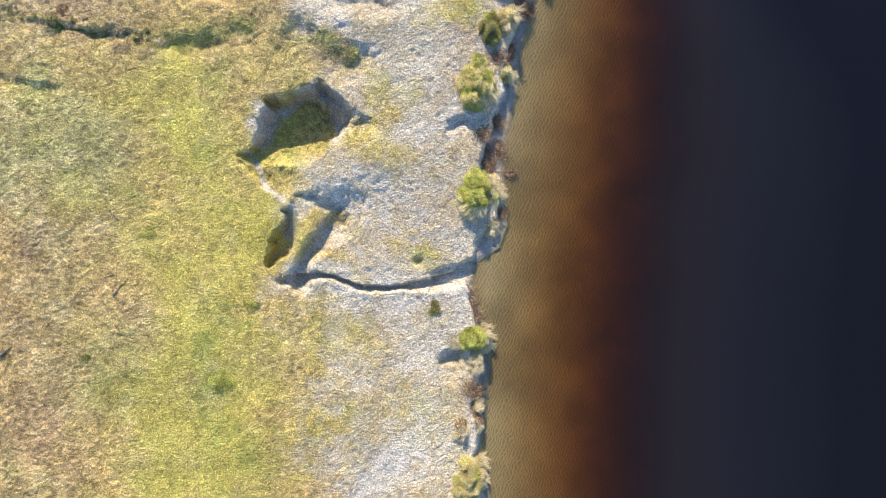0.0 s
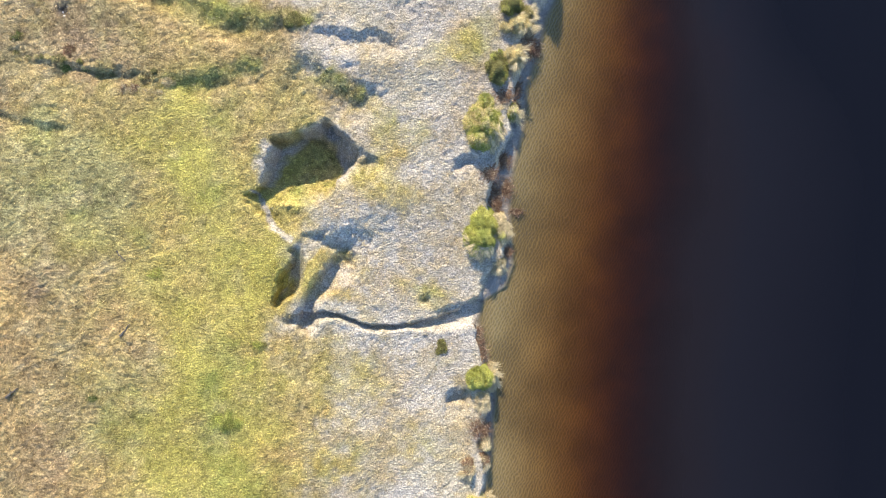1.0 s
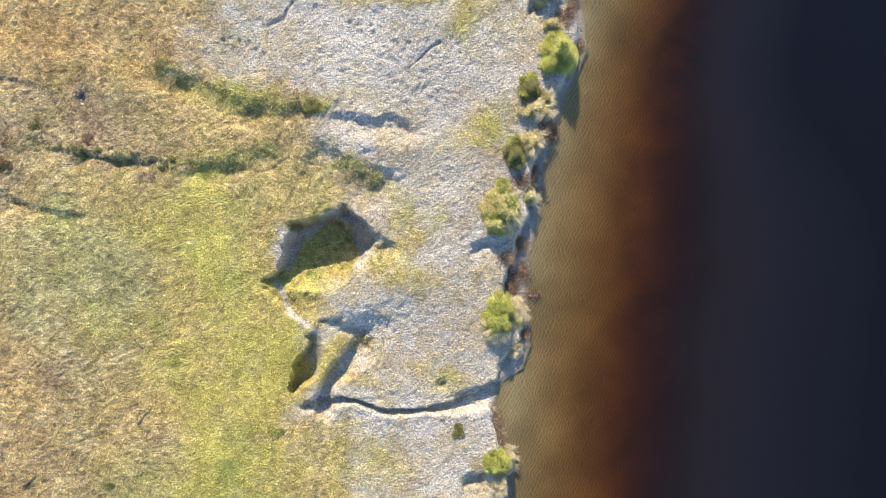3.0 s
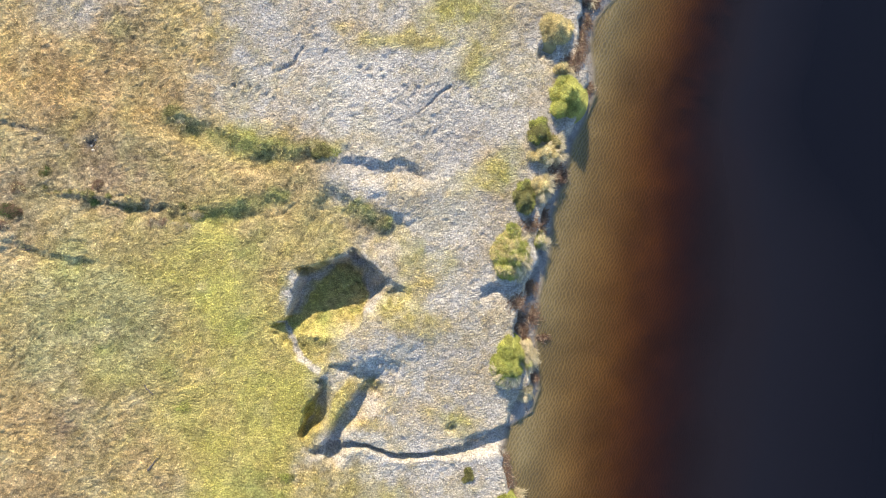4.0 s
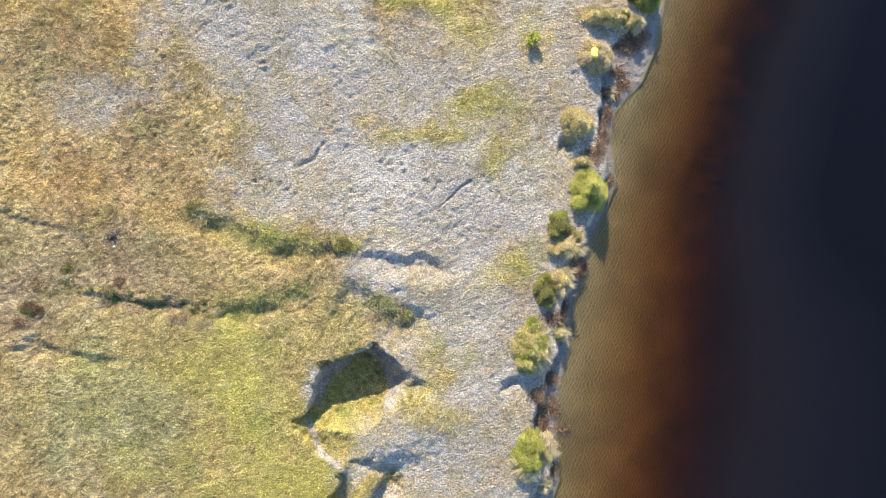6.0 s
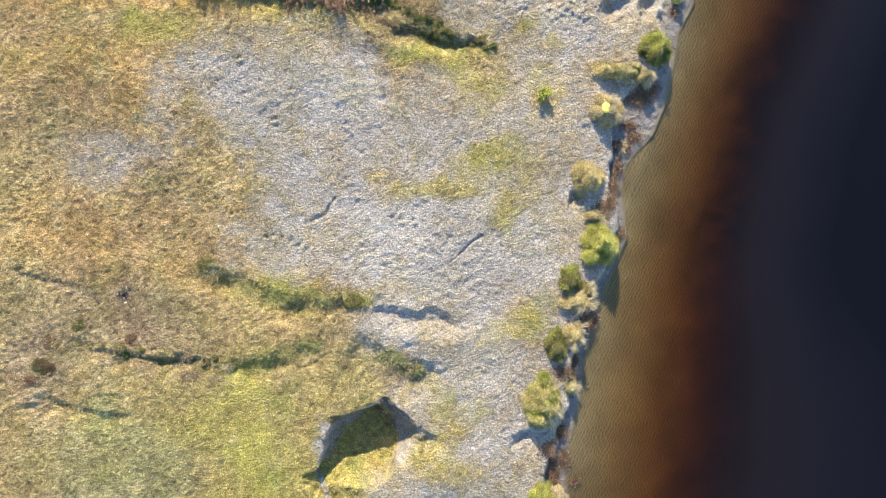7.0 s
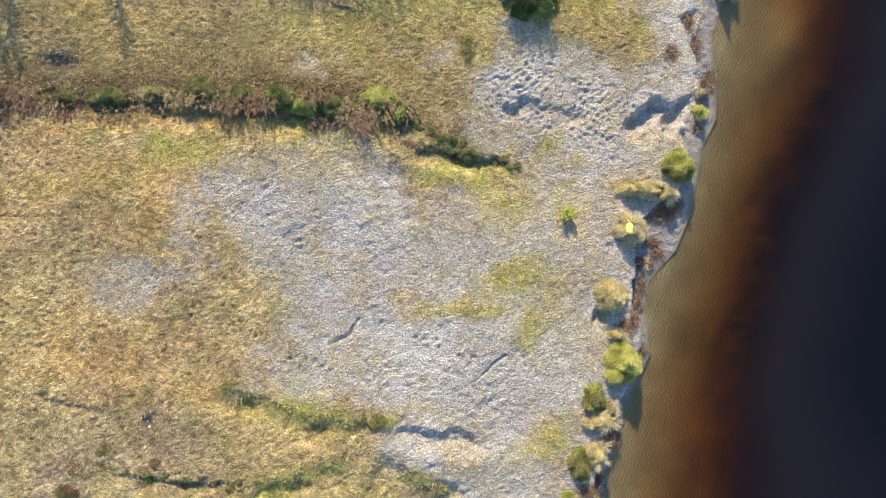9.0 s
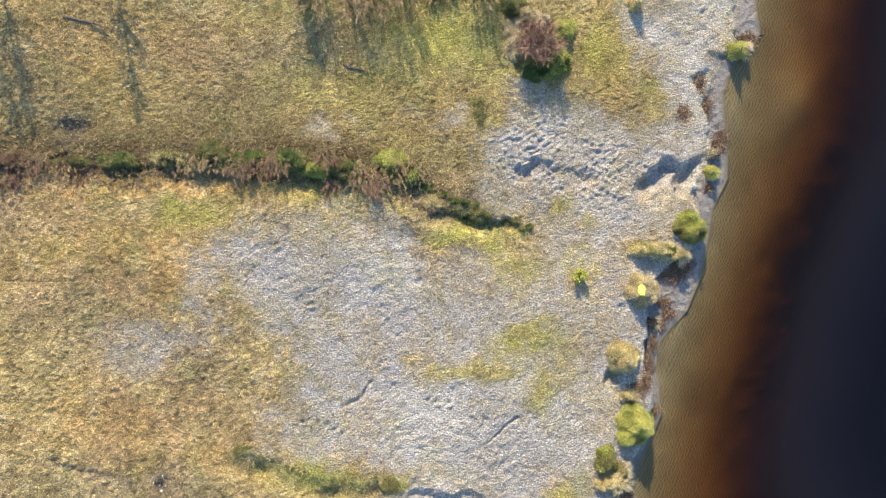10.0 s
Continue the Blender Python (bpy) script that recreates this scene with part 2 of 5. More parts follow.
PIT = [(-8.42, 7.84), (-6.69, 7.94), (-5.98, 8.31), (-5.48, 8.43), (-4.59, 7.84), (-3.85, 7.39), (-3.70, 6.80), (-4.59, 5.34), (-5.40, 4.15), (-8.48, 3.90), (-9.01, 4.14), (-9.73, 4.58), (-9.18, 5.23), (-8.92, 6.15), (-8.92, 6.77), (-8.48, 7.16)]
WEST_PIT = [(-7.40, 1.93), (-7.55, 1.12), (-8.25, -0.21), (-8.40, -1.04), (-7.96, -1.46), (-7.11, -0.88), (-6.79, 0.01), (-6.37, 0.91), (-6.08, 1.68), (-6.67, 2.01)]


def land_height(X, Y):
    """Height of the land without its small lumps."""
    wx, wy = X + 0.34 * fbm(X, Y, 1.3, 4, 3), Y + 0.34 * fbm(X, Y, 1.3, 4, 5)
    z = base_level(X) + 0.16 * fbm(X, Y, 9.0, 3, 1)
    # the first hollow: sheer north and west walls, a floor that climbs to the south
    pit = area(wx, wy, PIT)
    fall = 7.9 - Y
    shoal = 1 - 0.5 * smooth(X, -5.2, -3.9)
    z = z - 1.6 * smooth(pit, -0.04, 0.22) * (1 - smooth(fall, 2.2, 4.3)) * shoal
    # the second hollow: a pit under the turf edge, a grassy rib and a gully that runs to the creek
    pit = area(wx, wy, WEST_PIT)
    z = z - 1.0 * smooth(pit, -0.05, 0.25) * (1 - smooth(X + 0.45 * Y, -7.4, -5.7))
    d, share, side = along(wx, wy, [(-4.10, 1.75), (-5.00, 0.95), (-5.74, -0.20), (-6.35, -1.19), (-6.70, -2.10)])
    z = z - 0.54 * (1 - smooth(d, np.where(side > 0, 0.25, 0.1), np.where(side > 0, 0.55, 1.1) * (1.1 - 0.35 * share))) * smooth(share, 0, 0.2)
    z = z + 0.22 * blob(X, Y, -6.35, 0.10, 0.45, 1.7, -28)
    z = z + scarp(X, Y, [(-5.80, 2.75), (-4.90, 2.55), (-4.30, 2.62), (-2.60, 2.10)], 0.55, 1.0, 0.7)
    z = z + scarp(X, Y, [(-6.90, 2.95), (-6.30, 2.85), (-5.50, 2.95)], 0.4, 0.6, 0.4)
    z = z + scarp(X, Y, [(-7.41, 2.00), (-8.29, 3.10), (-9.16, 4.07), (-9.88, 4.86)], 0.4, 1.2, 0.2)
    # humps of bare soil
    z = z + 0.35 * blob(X, Y, -4.46, 3.87, 3.2, 1.6, 15)
    z = z + 0.3 * blob(X, Y, -4.41, 12.34, 4.0, 1.0, -12)
    z = z + 0.3 * blob(X, Y, -4.22, 27.43, 3.0, 0.8, -15)
    z = z + scarp(X, Y, [(-6.37, 8.61), (-5.20, 7.68), (-3.86, 7.29), (-2.08, 6.75)], 0.55, 1.3, 0.8)
    # lee sides that fall away to the south
    z = z + scarp(X, Y, [(-7.07, 12.09), (-5.89, 11.44), (-4.11, 10.90), (-1.70, 10.00)], 0.78, 1.5, 1.2)
    z = z + scarp(X, Y, [(-6.19, 14.48), (-4.71, 13.89), (-2.91, 13.78), (-0.80, 13.30)], 0.66, 1.4, 1.15)
    z = z + scarp(X, Y, [(-15.17, 15.88), (-12.88, 14.96), (-10.87, 14.33), (-8.25, 13.75), (-5.60, 13.59)], 0.62, 1.2, 0.85)
    z = z + scarp(X, Y, [(-13.74, 10.42), (-12.02, 10.85), (-9.99, 11.44), (-8.24, 11.88)], 0.55, 1.2, 0.85)
    z = z + scarp(X, Y, [(-5.87, 29.21), (-3.92, 28.57), (-1.50, 27.90), (0.64, 27.10)], 0.6, 1.0, 0.5)
    z = z + scarp(X, Y, [(5.80, 28.95), (6.70, 30.20), (7.60, 31.10), (9.00, 31.60)], 0.75, 1.0, 0.7)
    z = z + scarp(X, Y, [(7.80, 29.45), (8.55, 30.60), (9.05, 31.90)], 0.6, 0.8, 0.5)
    z = z + scarp(X, Y, [(-0.90, 30.78), (0.63, 31.25), (2.48, 30.83), (4.66, 30.55)], 0.35, 0.9, 0.7)
    z = z + scarp(X, Y, [(0.48, -6.40), (1.24, -5.80), (2.77, -5.75)], 0.5, 1.0, 0.6)
    z = z + scarp(X, Y, [(0.93, 6.49), (2.15, 6.96), (3.68, 6.83)], 0.5, 1.1, 0.7)
    z = z + scarp(X, Y, [(4.82, 25.81), (6.24, 26.03), (8.77, 25.61)], 0.4, 0.9, 0.5)
    z = z + scarp(X, Y, [(8.70, 35.60), (9.40, 36.10), (10.60, 36.95), (11.80, 37.00)], 0.4, 0.8, 0.6)
    z = z + scarp(X, Y, [(4.00, 18.90), (4.70, 19.80), (5.50, 20.10)], 0.45, 0.8, 0.4)
    z = z + scarp(X, Y, [(-27.27, 30.54), (-24.01, 30.67), (-19.87, 30.65), (-15.64, 30.56), (-11.32, 30.33), (-8.10, 29.84), (-5.72, 29.06)], 0.45, 1.2, 0.5)
    z = z + scarp(X, Y, [(-19.89, 11.67), (-17.95, 11.14), (-15.99, 10.90), (-13.16, 10.39)], 0.32, 1.0, 0.5)
    z = z + scarp(X, Y, [(-22.42, 11.87), (-19.94, 11.59), (-17.98, 11.30), (-16.01, 10.57)], 0.17, 0.8, 0.4)
    z = z + scarp(X, Y, [(-24.61, 8.87), (-22.42, 8.71), (-19.94, 8.26), (-17.42, 7.95)], 0.16, 0.7, 0.35)
    z = z + trench(X, Y, [(-27.49, 24.52), (-25.06, 24.50), (-22.59, 24.53)], 0.06, 0.05, 0.04)
    z = z + trench(wx, wy, [(-25.69, 15.49), (-24.06, 15.22), (-22.42, 14.89), (-21.04, 14.44), (-19.94, 13.98)], 0.06, 0.25, 0.15)
    # rows of hoof prints
    for (ax, ay), (bx, by), n in (((-6.99, 18.81), (-6.87, 16.73), 14), ((-9.27, 17.59), (-9.42, 16.70), 8), ((-8.26, 21.66), (-7.37, 19.46), 12), ((-11.20, 17.23), (-9.47, 16.53), 9)):
        for k in range(n):
            f, side = k / (n - 1), 0.14 if k % 2 else -0.14
            z = z - 0.055 * blob(X, Y, ax + (bx - ax) * f + side, ay + (by - ay) * f + 0.05 * math.sin(7 * k), 0.10, 0.13)
    hx = X + 0.05 * fbm(X, Y, 0.3, 2, 8)
    for x, y, r in HOLES:
        z = z - 0.08 * blob(hx, Y, x, y, r, r * 0.8) + 0.05 * blob(X, Y, x, y - r * 1.5, r * 1.1, r * 0.5)
    # the little creek and the cracks
    cx, cy = X + 0.12 * fbm(X, Y, 0.7, 3, 3), Y + 0.12 * fbm(X, Y, 0.7, 3, 5)
    d, share, side = along(cx, cy, CREEK)
    half = np.interp(share, [0, 0.10, 0.2, 0.32, 0.68, 0.78, 0.9, 1.0], [0.12, 0.38, 0.34, 0.06, 0.05, 0.28, 0.42, 0.60])
    cut = np.where(side > 0, 1 - smooth(d, half * 0.3, half * 1.0 + 0.20), 1 - smooth(d, half * 0.7, half * 1.0 + 0.07))
    z = z + 0.05 * np.where(side > 0, np.exp(-((d - half - 0.24) / 0.3) ** 2), 0) * smooth(share, 0.02, 0.1)
    z = z - 0.48 * cut * smooth(share, 0, 0.06)
    z = z + scarp(X, Y, [(-0.20, -1.95), (0.60, -1.62), (1.50, -1.42), (2.30, -0.80)], 0.35, 0.5, 0.3)
    z = z + trench(X, Y, [(-2.26, 15.71), (-1.42, 16.41), (-0.96, 16.92), (-0.33, 17.29)], 0.10, 0.04, 0.10)
    z = z + trench(X, Y, [(-9.56, 17.94), (-8.69, 18.37), (-8.11, 19.30)], 0.10, 0.12, 0.12)
    z = z + trench(X, Y, [(-2.92, 2.99), (-3.28, 1.63), (-3.52, 0.58), (-3.93, -0.62)], 0.05, 0.1, 0.1)
    z = z - 0.3 * blob(X, Y, -18.82, 14.05, 0.34, 0.36)
    z = z - 0.25 * blob(X, Y, -23.20, 32.23, 1.0, 0.5)
    z = z - 0.3 * blob(X, Y, -0.27, -1.02, 0.28, 0.24)
    return z


def ground_height(X, Y):
    """Height of the whole sheet: land, bank, beach and bed."""
    z = land_height(X, Y)
    jag = 0.16 * fbm(X, Y, 0.9, 3, 61)
    inland = bank_x(Y) + jag - X
    beach = np.clip(shore_x(Y) - X, 0, 6)
    low = WATER_Z + 0.02 + 0.13 * beach / (beach + 0.8)
    low = np.minimum(low, np.maximum(z, WATER_Z + 0.02))
    k = smooth(inland, -0.12, 0.2)
    z = z * k + low * (1 - k)
    wet = X > shore_x(Y)
    return np.where(wet, WATER_Z - 0.02 - water_depth(X, Y), z)


def masks(X, Y):
    """Shares of bare soil, lush green, gold straw, brown dead growth and dark rushes at each place."""
    wx, wy = X + 0.9 * fbm(X, Y, 3.0, 4, 11), Y + 0.9 * fbm(X, Y, 3.0, 4, 13)
    soil = smooth(area(wx, wy, [(3.40, -14.42), (-8.04, -14.08), (-7.44, -10.49), (-6.56, -8.10), (-6.26, -6.01), (-7.43, -3.45), (-8.01, -2.11), (-8.30, -1.21), (-7.71, 2.06), (-5.65, 3.86), (-6.82, 5.64), (-5.05, 7.75), (-6.07, 10.40), (-7.07, 12.63), (-5.89, 13.53), (-11.73, 15.56), (-13.46, 17.01), (-12.89, 19.65), (-14.89, 23.41), (-17.71, 24.49), (-15.01, 20.36), (-17.86, 23.86), (-18.15, 25.60), (-15.62, 27.94), (-8.09, 28.44), (-5.11, 26.23), (-1.80, 26.85), (0.64, 27.16), (-2.72, 28.64), (-2.42, 31.36), (-1.82, 34.09), (0.01, 34.73), (2.16, 34.17), (5.60, 33.02), (6.86, 35.82), (5.28, 37.32), (5.90, 41.03), (14.78, 41.27), (14.76, 12.07)]), -1.8, 2.6)
    soil = np.maximum(soil, 0.6 * blob(wx, wy, -19.25, 21.27, 2.6, 1.3))
    soil = np.maximum(soil, 0.6 * blob(wx, wy, -19.41, 20.84, 2.0, 1.0))
    soil = np.maximum(soil, 0.42 * blob(wx, wy, -4.2, 32.96, 3.2, 0.9))
    soil = np.maximum(soil, 0.36 * blob(wx, wy, -9.5, 32.9, 2.6, 0.8))
    bare = soil
    # turf that creeps over the bare soil
    soil = soil * (1 - 0.7 * blob(wx, wy, -3.27, 5.68, 2.6, 1.2, -25))
    soil = soil * (1 - 0.6 * blob(wx, wy, -1.48, 7.21, 1.6, 1.6, 40))
    soil = soil * (1 - 0.8 * blob(wx, wy, -5.95, -3.16, 1.4, 0.7, -10))
    soil = soil * (1 - 0.5 * blob(wx, wy, -0.27, -0.62, 1.4, 0.7))
    floor = area(wx, wy, WEST_PIT)
    soil = np.maximum(soil, 0.95 * smooth(floor, -0.15, 0.2))
    soil = soil * (1 - 0.9 * blob(wx, wy, -7.60, -1.10, 0.7, 0.5)) * (1 - 0.6 * blob(wx, wy, -7.5, -0.2, 0.4, 0.8))
    soil = soil * (1 - 0.95 * blob(X, Y, -6.20, 0.45, 0.42, 1.6, -28)) * (1 - 0.75 * blob(wx, wy, -4.35, 0.95, 0.7, 0.5)) * (1 - 0.6 * blob(wx, wy, -5.3, 0.6, 0.4, 0.7, -30))
    soil = soil * (1 - 0.7 * blob(wx, wy, -4.47, -1.07, 0.7, 0.5))
    soil = soil * (1 - 0.4 * blob(wx, wy, -3.58, -0.02, 0.7, 0.6))
    soil = soil * (1 - 0.5 * blob(wx, wy, -6.85, -9.90, 2.5, 0.7, 10))
    soil = soil * (1 - 0.5 * blob(wx, wy, -0.28, -8.82, 1.8, 1.4))
    soil = soil * (1 - 0.35 * blob(wx, wy, -4.48, -6.33, 3.0, 1.5))
    soil = soil * (1 - 0.6 * blob(wx, wy, -3.21, 9.04, 2.4, 0.8, -20))
    soil = soil * (1 - 0.8 * blob(wx, wy, -5.29, 10.09, 1.8, 0.5, -20))
    soil = soil * (1 - 0.45 * blob(wx, wy, 1.32, 12.95, 2.0, 1.0, 20))
    soil = soil * (1 - 0.75 * blob(wx, wy, -2.32, 19.70, 2.6, 0.6, 8))
    soil = soil * (1 - 0.6 * blob(wx, wy, -0.22, 21.70, 1.6, 0.9, 20))
    soil = soil * (1 - 0.55 * blob(wx, wy, 1.01, 18.70, 0.9, 1.0))
    soil = soil * (1 - 0.4 * blob(wx, wy, -5.90, 20.38, 1.0, 0.5))
    soil = soil * (1 - 0.6 * blob(wx, wy, -2.09, 20.23, 2.6, 0.8, 15))
    soil = soil * (1 - 0.45 * blob(wx, wy, 0.35, 21.72, 1.8, 1.0))
    soil = soil * (1 - 0.6 * blob(wx, wy, -0.58, 25.34, 1.6, 1.4))
    soil = soil * (1 - 0.6 * blob(wx, wy, 4.04, 26.88, 1.0, 0.6))
    soil = soil * (1 - 0.5 * blob(wx, wy, 2.80, 25.05, 1.2, 0.9))
    soil = soil * (1 - 0.9 * blob(wx, wy, -2.12, 33.02, 0.9, 1.6, -10))
    soil = soil * (1 - 0.6 * blob(wx, wy, 1.87, 28.39, 0.8, 0.5))
    soil = soil * (1 - 0.95 * blob(wx, wy, -3.01, 26.84, 2.6, 0.9, -15))
    soil = soil * (1 - 0.9 * blob(wx, wy, -5.12, 27.72, 1.2, 0.8))
    soil = soil * (1 - 0.6 * blob(wx, wy, -6.11, -8.11, 2.2, 3.4))
    soil = soil * (1 - 0.45 * blob(wx, wy, -5.66, -5.11, 2.2, 1.6))
    soil = soil * (1 - 0.6 * blob(wx, wy, -7.45, -12.59, 2.4, 1.6))
    soil = soil * (1 - 0.4 * blob(wx, wy, -3.89, -9.96, 3.0, 1.2, 10))
    soil = soil * (1 - 0.35 * blob(wx, wy, 2.19, 19.59, 1.4, 1.6))
    soil = soil * (1 - 0.7 * blob(wx, wy, 6.87, 25.82, 1.4, 0.5))
    soil = soil * (1 - 0.8 * blob(wx, wy, 6.86, 34.12, 1.6, 1.3, -30))
    soil = soil * (1 - 0.9 * blob(wx, wy, 4.34, 36.98, 1.5, 2.0))
    soil = soil * (1 - 0.3 * blob(wx, wy, 1.87, 12.31, 1.6, 0.9))
    lip, share, _ = along(wx, wy, [(-7.50, 2.12), (-8.29, 3.10), (-9.16, 4.07), (-9.59, 4.57)])
    soil = np.maximum(soil, 1.2 * (1 - smooth(lip, 0.06, 0.28)))
    rim = area(wx, wy, [(-7.84, 6.90), (-6.66, 7.53), (-5.93, 7.33), (-5.38, 6.44), (-5.2, 5.0), (-5.5, 3.6), (-8.6, 3.6), (-8.9, 4.6), (-8.4, 5.2), (-8.13, 5.89)])
    around = area(wx, wy, PIT)
    soil = soil + (smooth(-rim, -0.2, 0.4) - soil) * smooth(around, -0.3, 0.25) * smooth(Y, 4.9, 5.6)
    soil = soil * (1 - 0.8 * lee_shade_band(X, Y))
    creep = smooth(bare - soil, 0.1, 0.5)
    soil = np.clip(soil - 0.12 + (0.34 * fbm(X, Y, 2.2, 5, 21) + 0.22 * fbm(X, Y, 0.5, 2, 22)) * smooth(soil, 0.0, 0.3), 0, 1)
    lush = smooth(area(wx + 1.6 * fbm(X, Y, 4.5, 2, 15), wy, [(-13.16, 9.95), (-8.85, 8.57), (-9.45, 4.72), (-7.71, 2.21), (-8.30, -1.51), (-7.13, -3.90), (-9.19, -5.97), (-8.03, -8.98), (-10.38, -14.01), (-15.27, -13.86), (-15.80, -6.18), (-14.36, -2.08), (-12.63, 2.04), (-14.61, 5.54)]), -5.0, 2.8)
    lush = np.maximum(lush, 0.8 * blob(wx, wy, -11.16, 14.39, 4.0, 0.9, -18))
    lush = np.maximum(lush, 0.5 * blob(wx, wy, -8.24, 7.88, 2.5, 1.6))
    lush = np.maximum(lush, 0.6 * blob(wx, wy, -17.44, 2.31, 2.0, 1.6))
    lush = np.maximum(lush, 0.35 * blob(wx, wy, -19.92, 6.92, 3.0, 3.0))
    lush = np.maximum(lush, 0.9 * blob(wx, wy, -7.40, 6.52, 1.4, 1.3))
    lush = np.maximum(lush, 0.6 * blob(wx, wy, -7.20, 4.30, 2.2, 1.0, 10))
    lush = np.maximum(lush, 0.8 * blob(wx, wy, -17.61, 27.92, 2.2, 0.6, 20))
    lush = np.maximum(lush, 0.6 * blob(wx, wy, -9.86, 29.17, 4.0, 0.7, -3))
    lush = np.maximum(lush, 1.1 * blob(wx, wy, -3.35, 37.67, 4.6, 2.6))
    lush = np.maximum(lush, 0.5 * blob(wx, wy, -12.81, 38.26, 2.5, 1.5))
    lush = np.maximum(lush, 0.45 * blob(wx, wy, -9.89, 35.09, 5.0, 1.8))
    lush = np.maximum(lush, 1.0 * blob(wx, wy, -2.71, 26.84, 2.4, 0.9, -12))
    lush = np.maximum(lush, 1.0 * blob(wx, wy, 4.34, 36.67, 1.6, 2.0))
    lush = np.maximum(lush, 0.6 * blob(wx, wy, 7.49, 33.98, 1.4, 0.8, -30))
    lush = np.maximum(lush, 0.4 * blob(wx, wy, -22.15, 7.13, 2.6, 1.6))
    lush = np.maximum(lush, 0.4 * blob(wx, wy, -24.52, 25.58, 2.0, 1.0))
    lush = np.maximum(lush, 0.6 * creep)
    lush = np.clip(lush * (0.85 + 0.5 * fbm(X, Y, 2.6, 4, 23)) + 0.12 * fbm(X, Y, 0.7, 2, 24), 0, 1)
    gold = 0.35 + 0.3 * fbm(X, Y, 6.0, 3, 25)
    gold = np.maximum(gold, 0.9 * blob(wx, wy, -19.94, 17.22, 7.0, 3.2, -10))
    gold = np.maximum(gold, 0.9 * blob(wx, wy, -21.22, 25.30, 7.0, 3.0))
    gold = np.maximum(gold, 0.8 * blob(wx, wy, -9.20, -9.85, 2.0, 3.0))
    gold = np.maximum(gold, 1.0 * blob(wx, wy, -18.0, 29.1, 11.0, 0.6))
    gold = np.clip(gold, 0, 1)
    brown = 0.25 + 0.35 * fbm(X, Y, 3.5, 4, 27)
    brown = np.maximum(brown, 0.9 * blob(wx, wy, -19.69, 0.85, 1.6, 1.8))
    brown = np.maximum(brown, 1.0 * blob(wx, wy, -22.97, 10.58, 1.3, 2.2))
    brown = np.maximum(brown, 0.8 * blob(wx, wy, -17.70, 12.89, 3.0, 2.2))
    brown = np.maximum(brown, 0.6 * blob(wx, wy, -18.92, -9.65, 4.0, 3.5))
    brown = np.maximum(brown, 0.8 * blob(wx, wy, -21.26, 30.77, 8.0, 0.8))
    brown = np.maximum(brown, 0.6 * blob(wx, wy, -15.68, 36.71, 4.0, 1.8))
    brown = np.maximum(brown, 0.6 * blob(wx, wy, -17.67, 10.72, 2.0, 1.4))
    brown = np.maximum(brown, 0.7 * blob(wx, wy, 8.45, 25.05, 1.0, 0.5))
    brown = np.maximum(brown, 0.7 * blob(wx, wy, 1.56, 28.84, 0.6, 0.4))
    brown = np.clip(brown, 0, 1) * (1 - 0.8 * lush)
    return soil, lush, gold, brown


def mix3(a, b, k):
    return a + (np.asarray(b) - a) * k[..., None]


# last line tones down the sunlit south slope of the first hollow
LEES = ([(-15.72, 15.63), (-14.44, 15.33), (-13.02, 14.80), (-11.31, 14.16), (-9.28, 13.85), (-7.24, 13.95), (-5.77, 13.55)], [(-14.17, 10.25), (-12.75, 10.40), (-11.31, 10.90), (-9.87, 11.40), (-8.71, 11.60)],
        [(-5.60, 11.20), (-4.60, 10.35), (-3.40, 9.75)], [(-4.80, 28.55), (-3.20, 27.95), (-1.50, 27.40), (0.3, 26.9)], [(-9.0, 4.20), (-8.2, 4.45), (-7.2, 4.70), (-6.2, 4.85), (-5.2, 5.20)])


def lee_shade_band(X, Y):
    """Bands where the lee banks' shade is painted as darker, ranker green grass."""
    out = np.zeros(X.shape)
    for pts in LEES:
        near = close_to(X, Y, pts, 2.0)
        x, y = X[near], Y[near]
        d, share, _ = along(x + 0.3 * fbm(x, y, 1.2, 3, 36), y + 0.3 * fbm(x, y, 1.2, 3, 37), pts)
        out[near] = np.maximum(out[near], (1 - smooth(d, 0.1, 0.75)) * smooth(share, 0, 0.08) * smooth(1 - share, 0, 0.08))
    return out


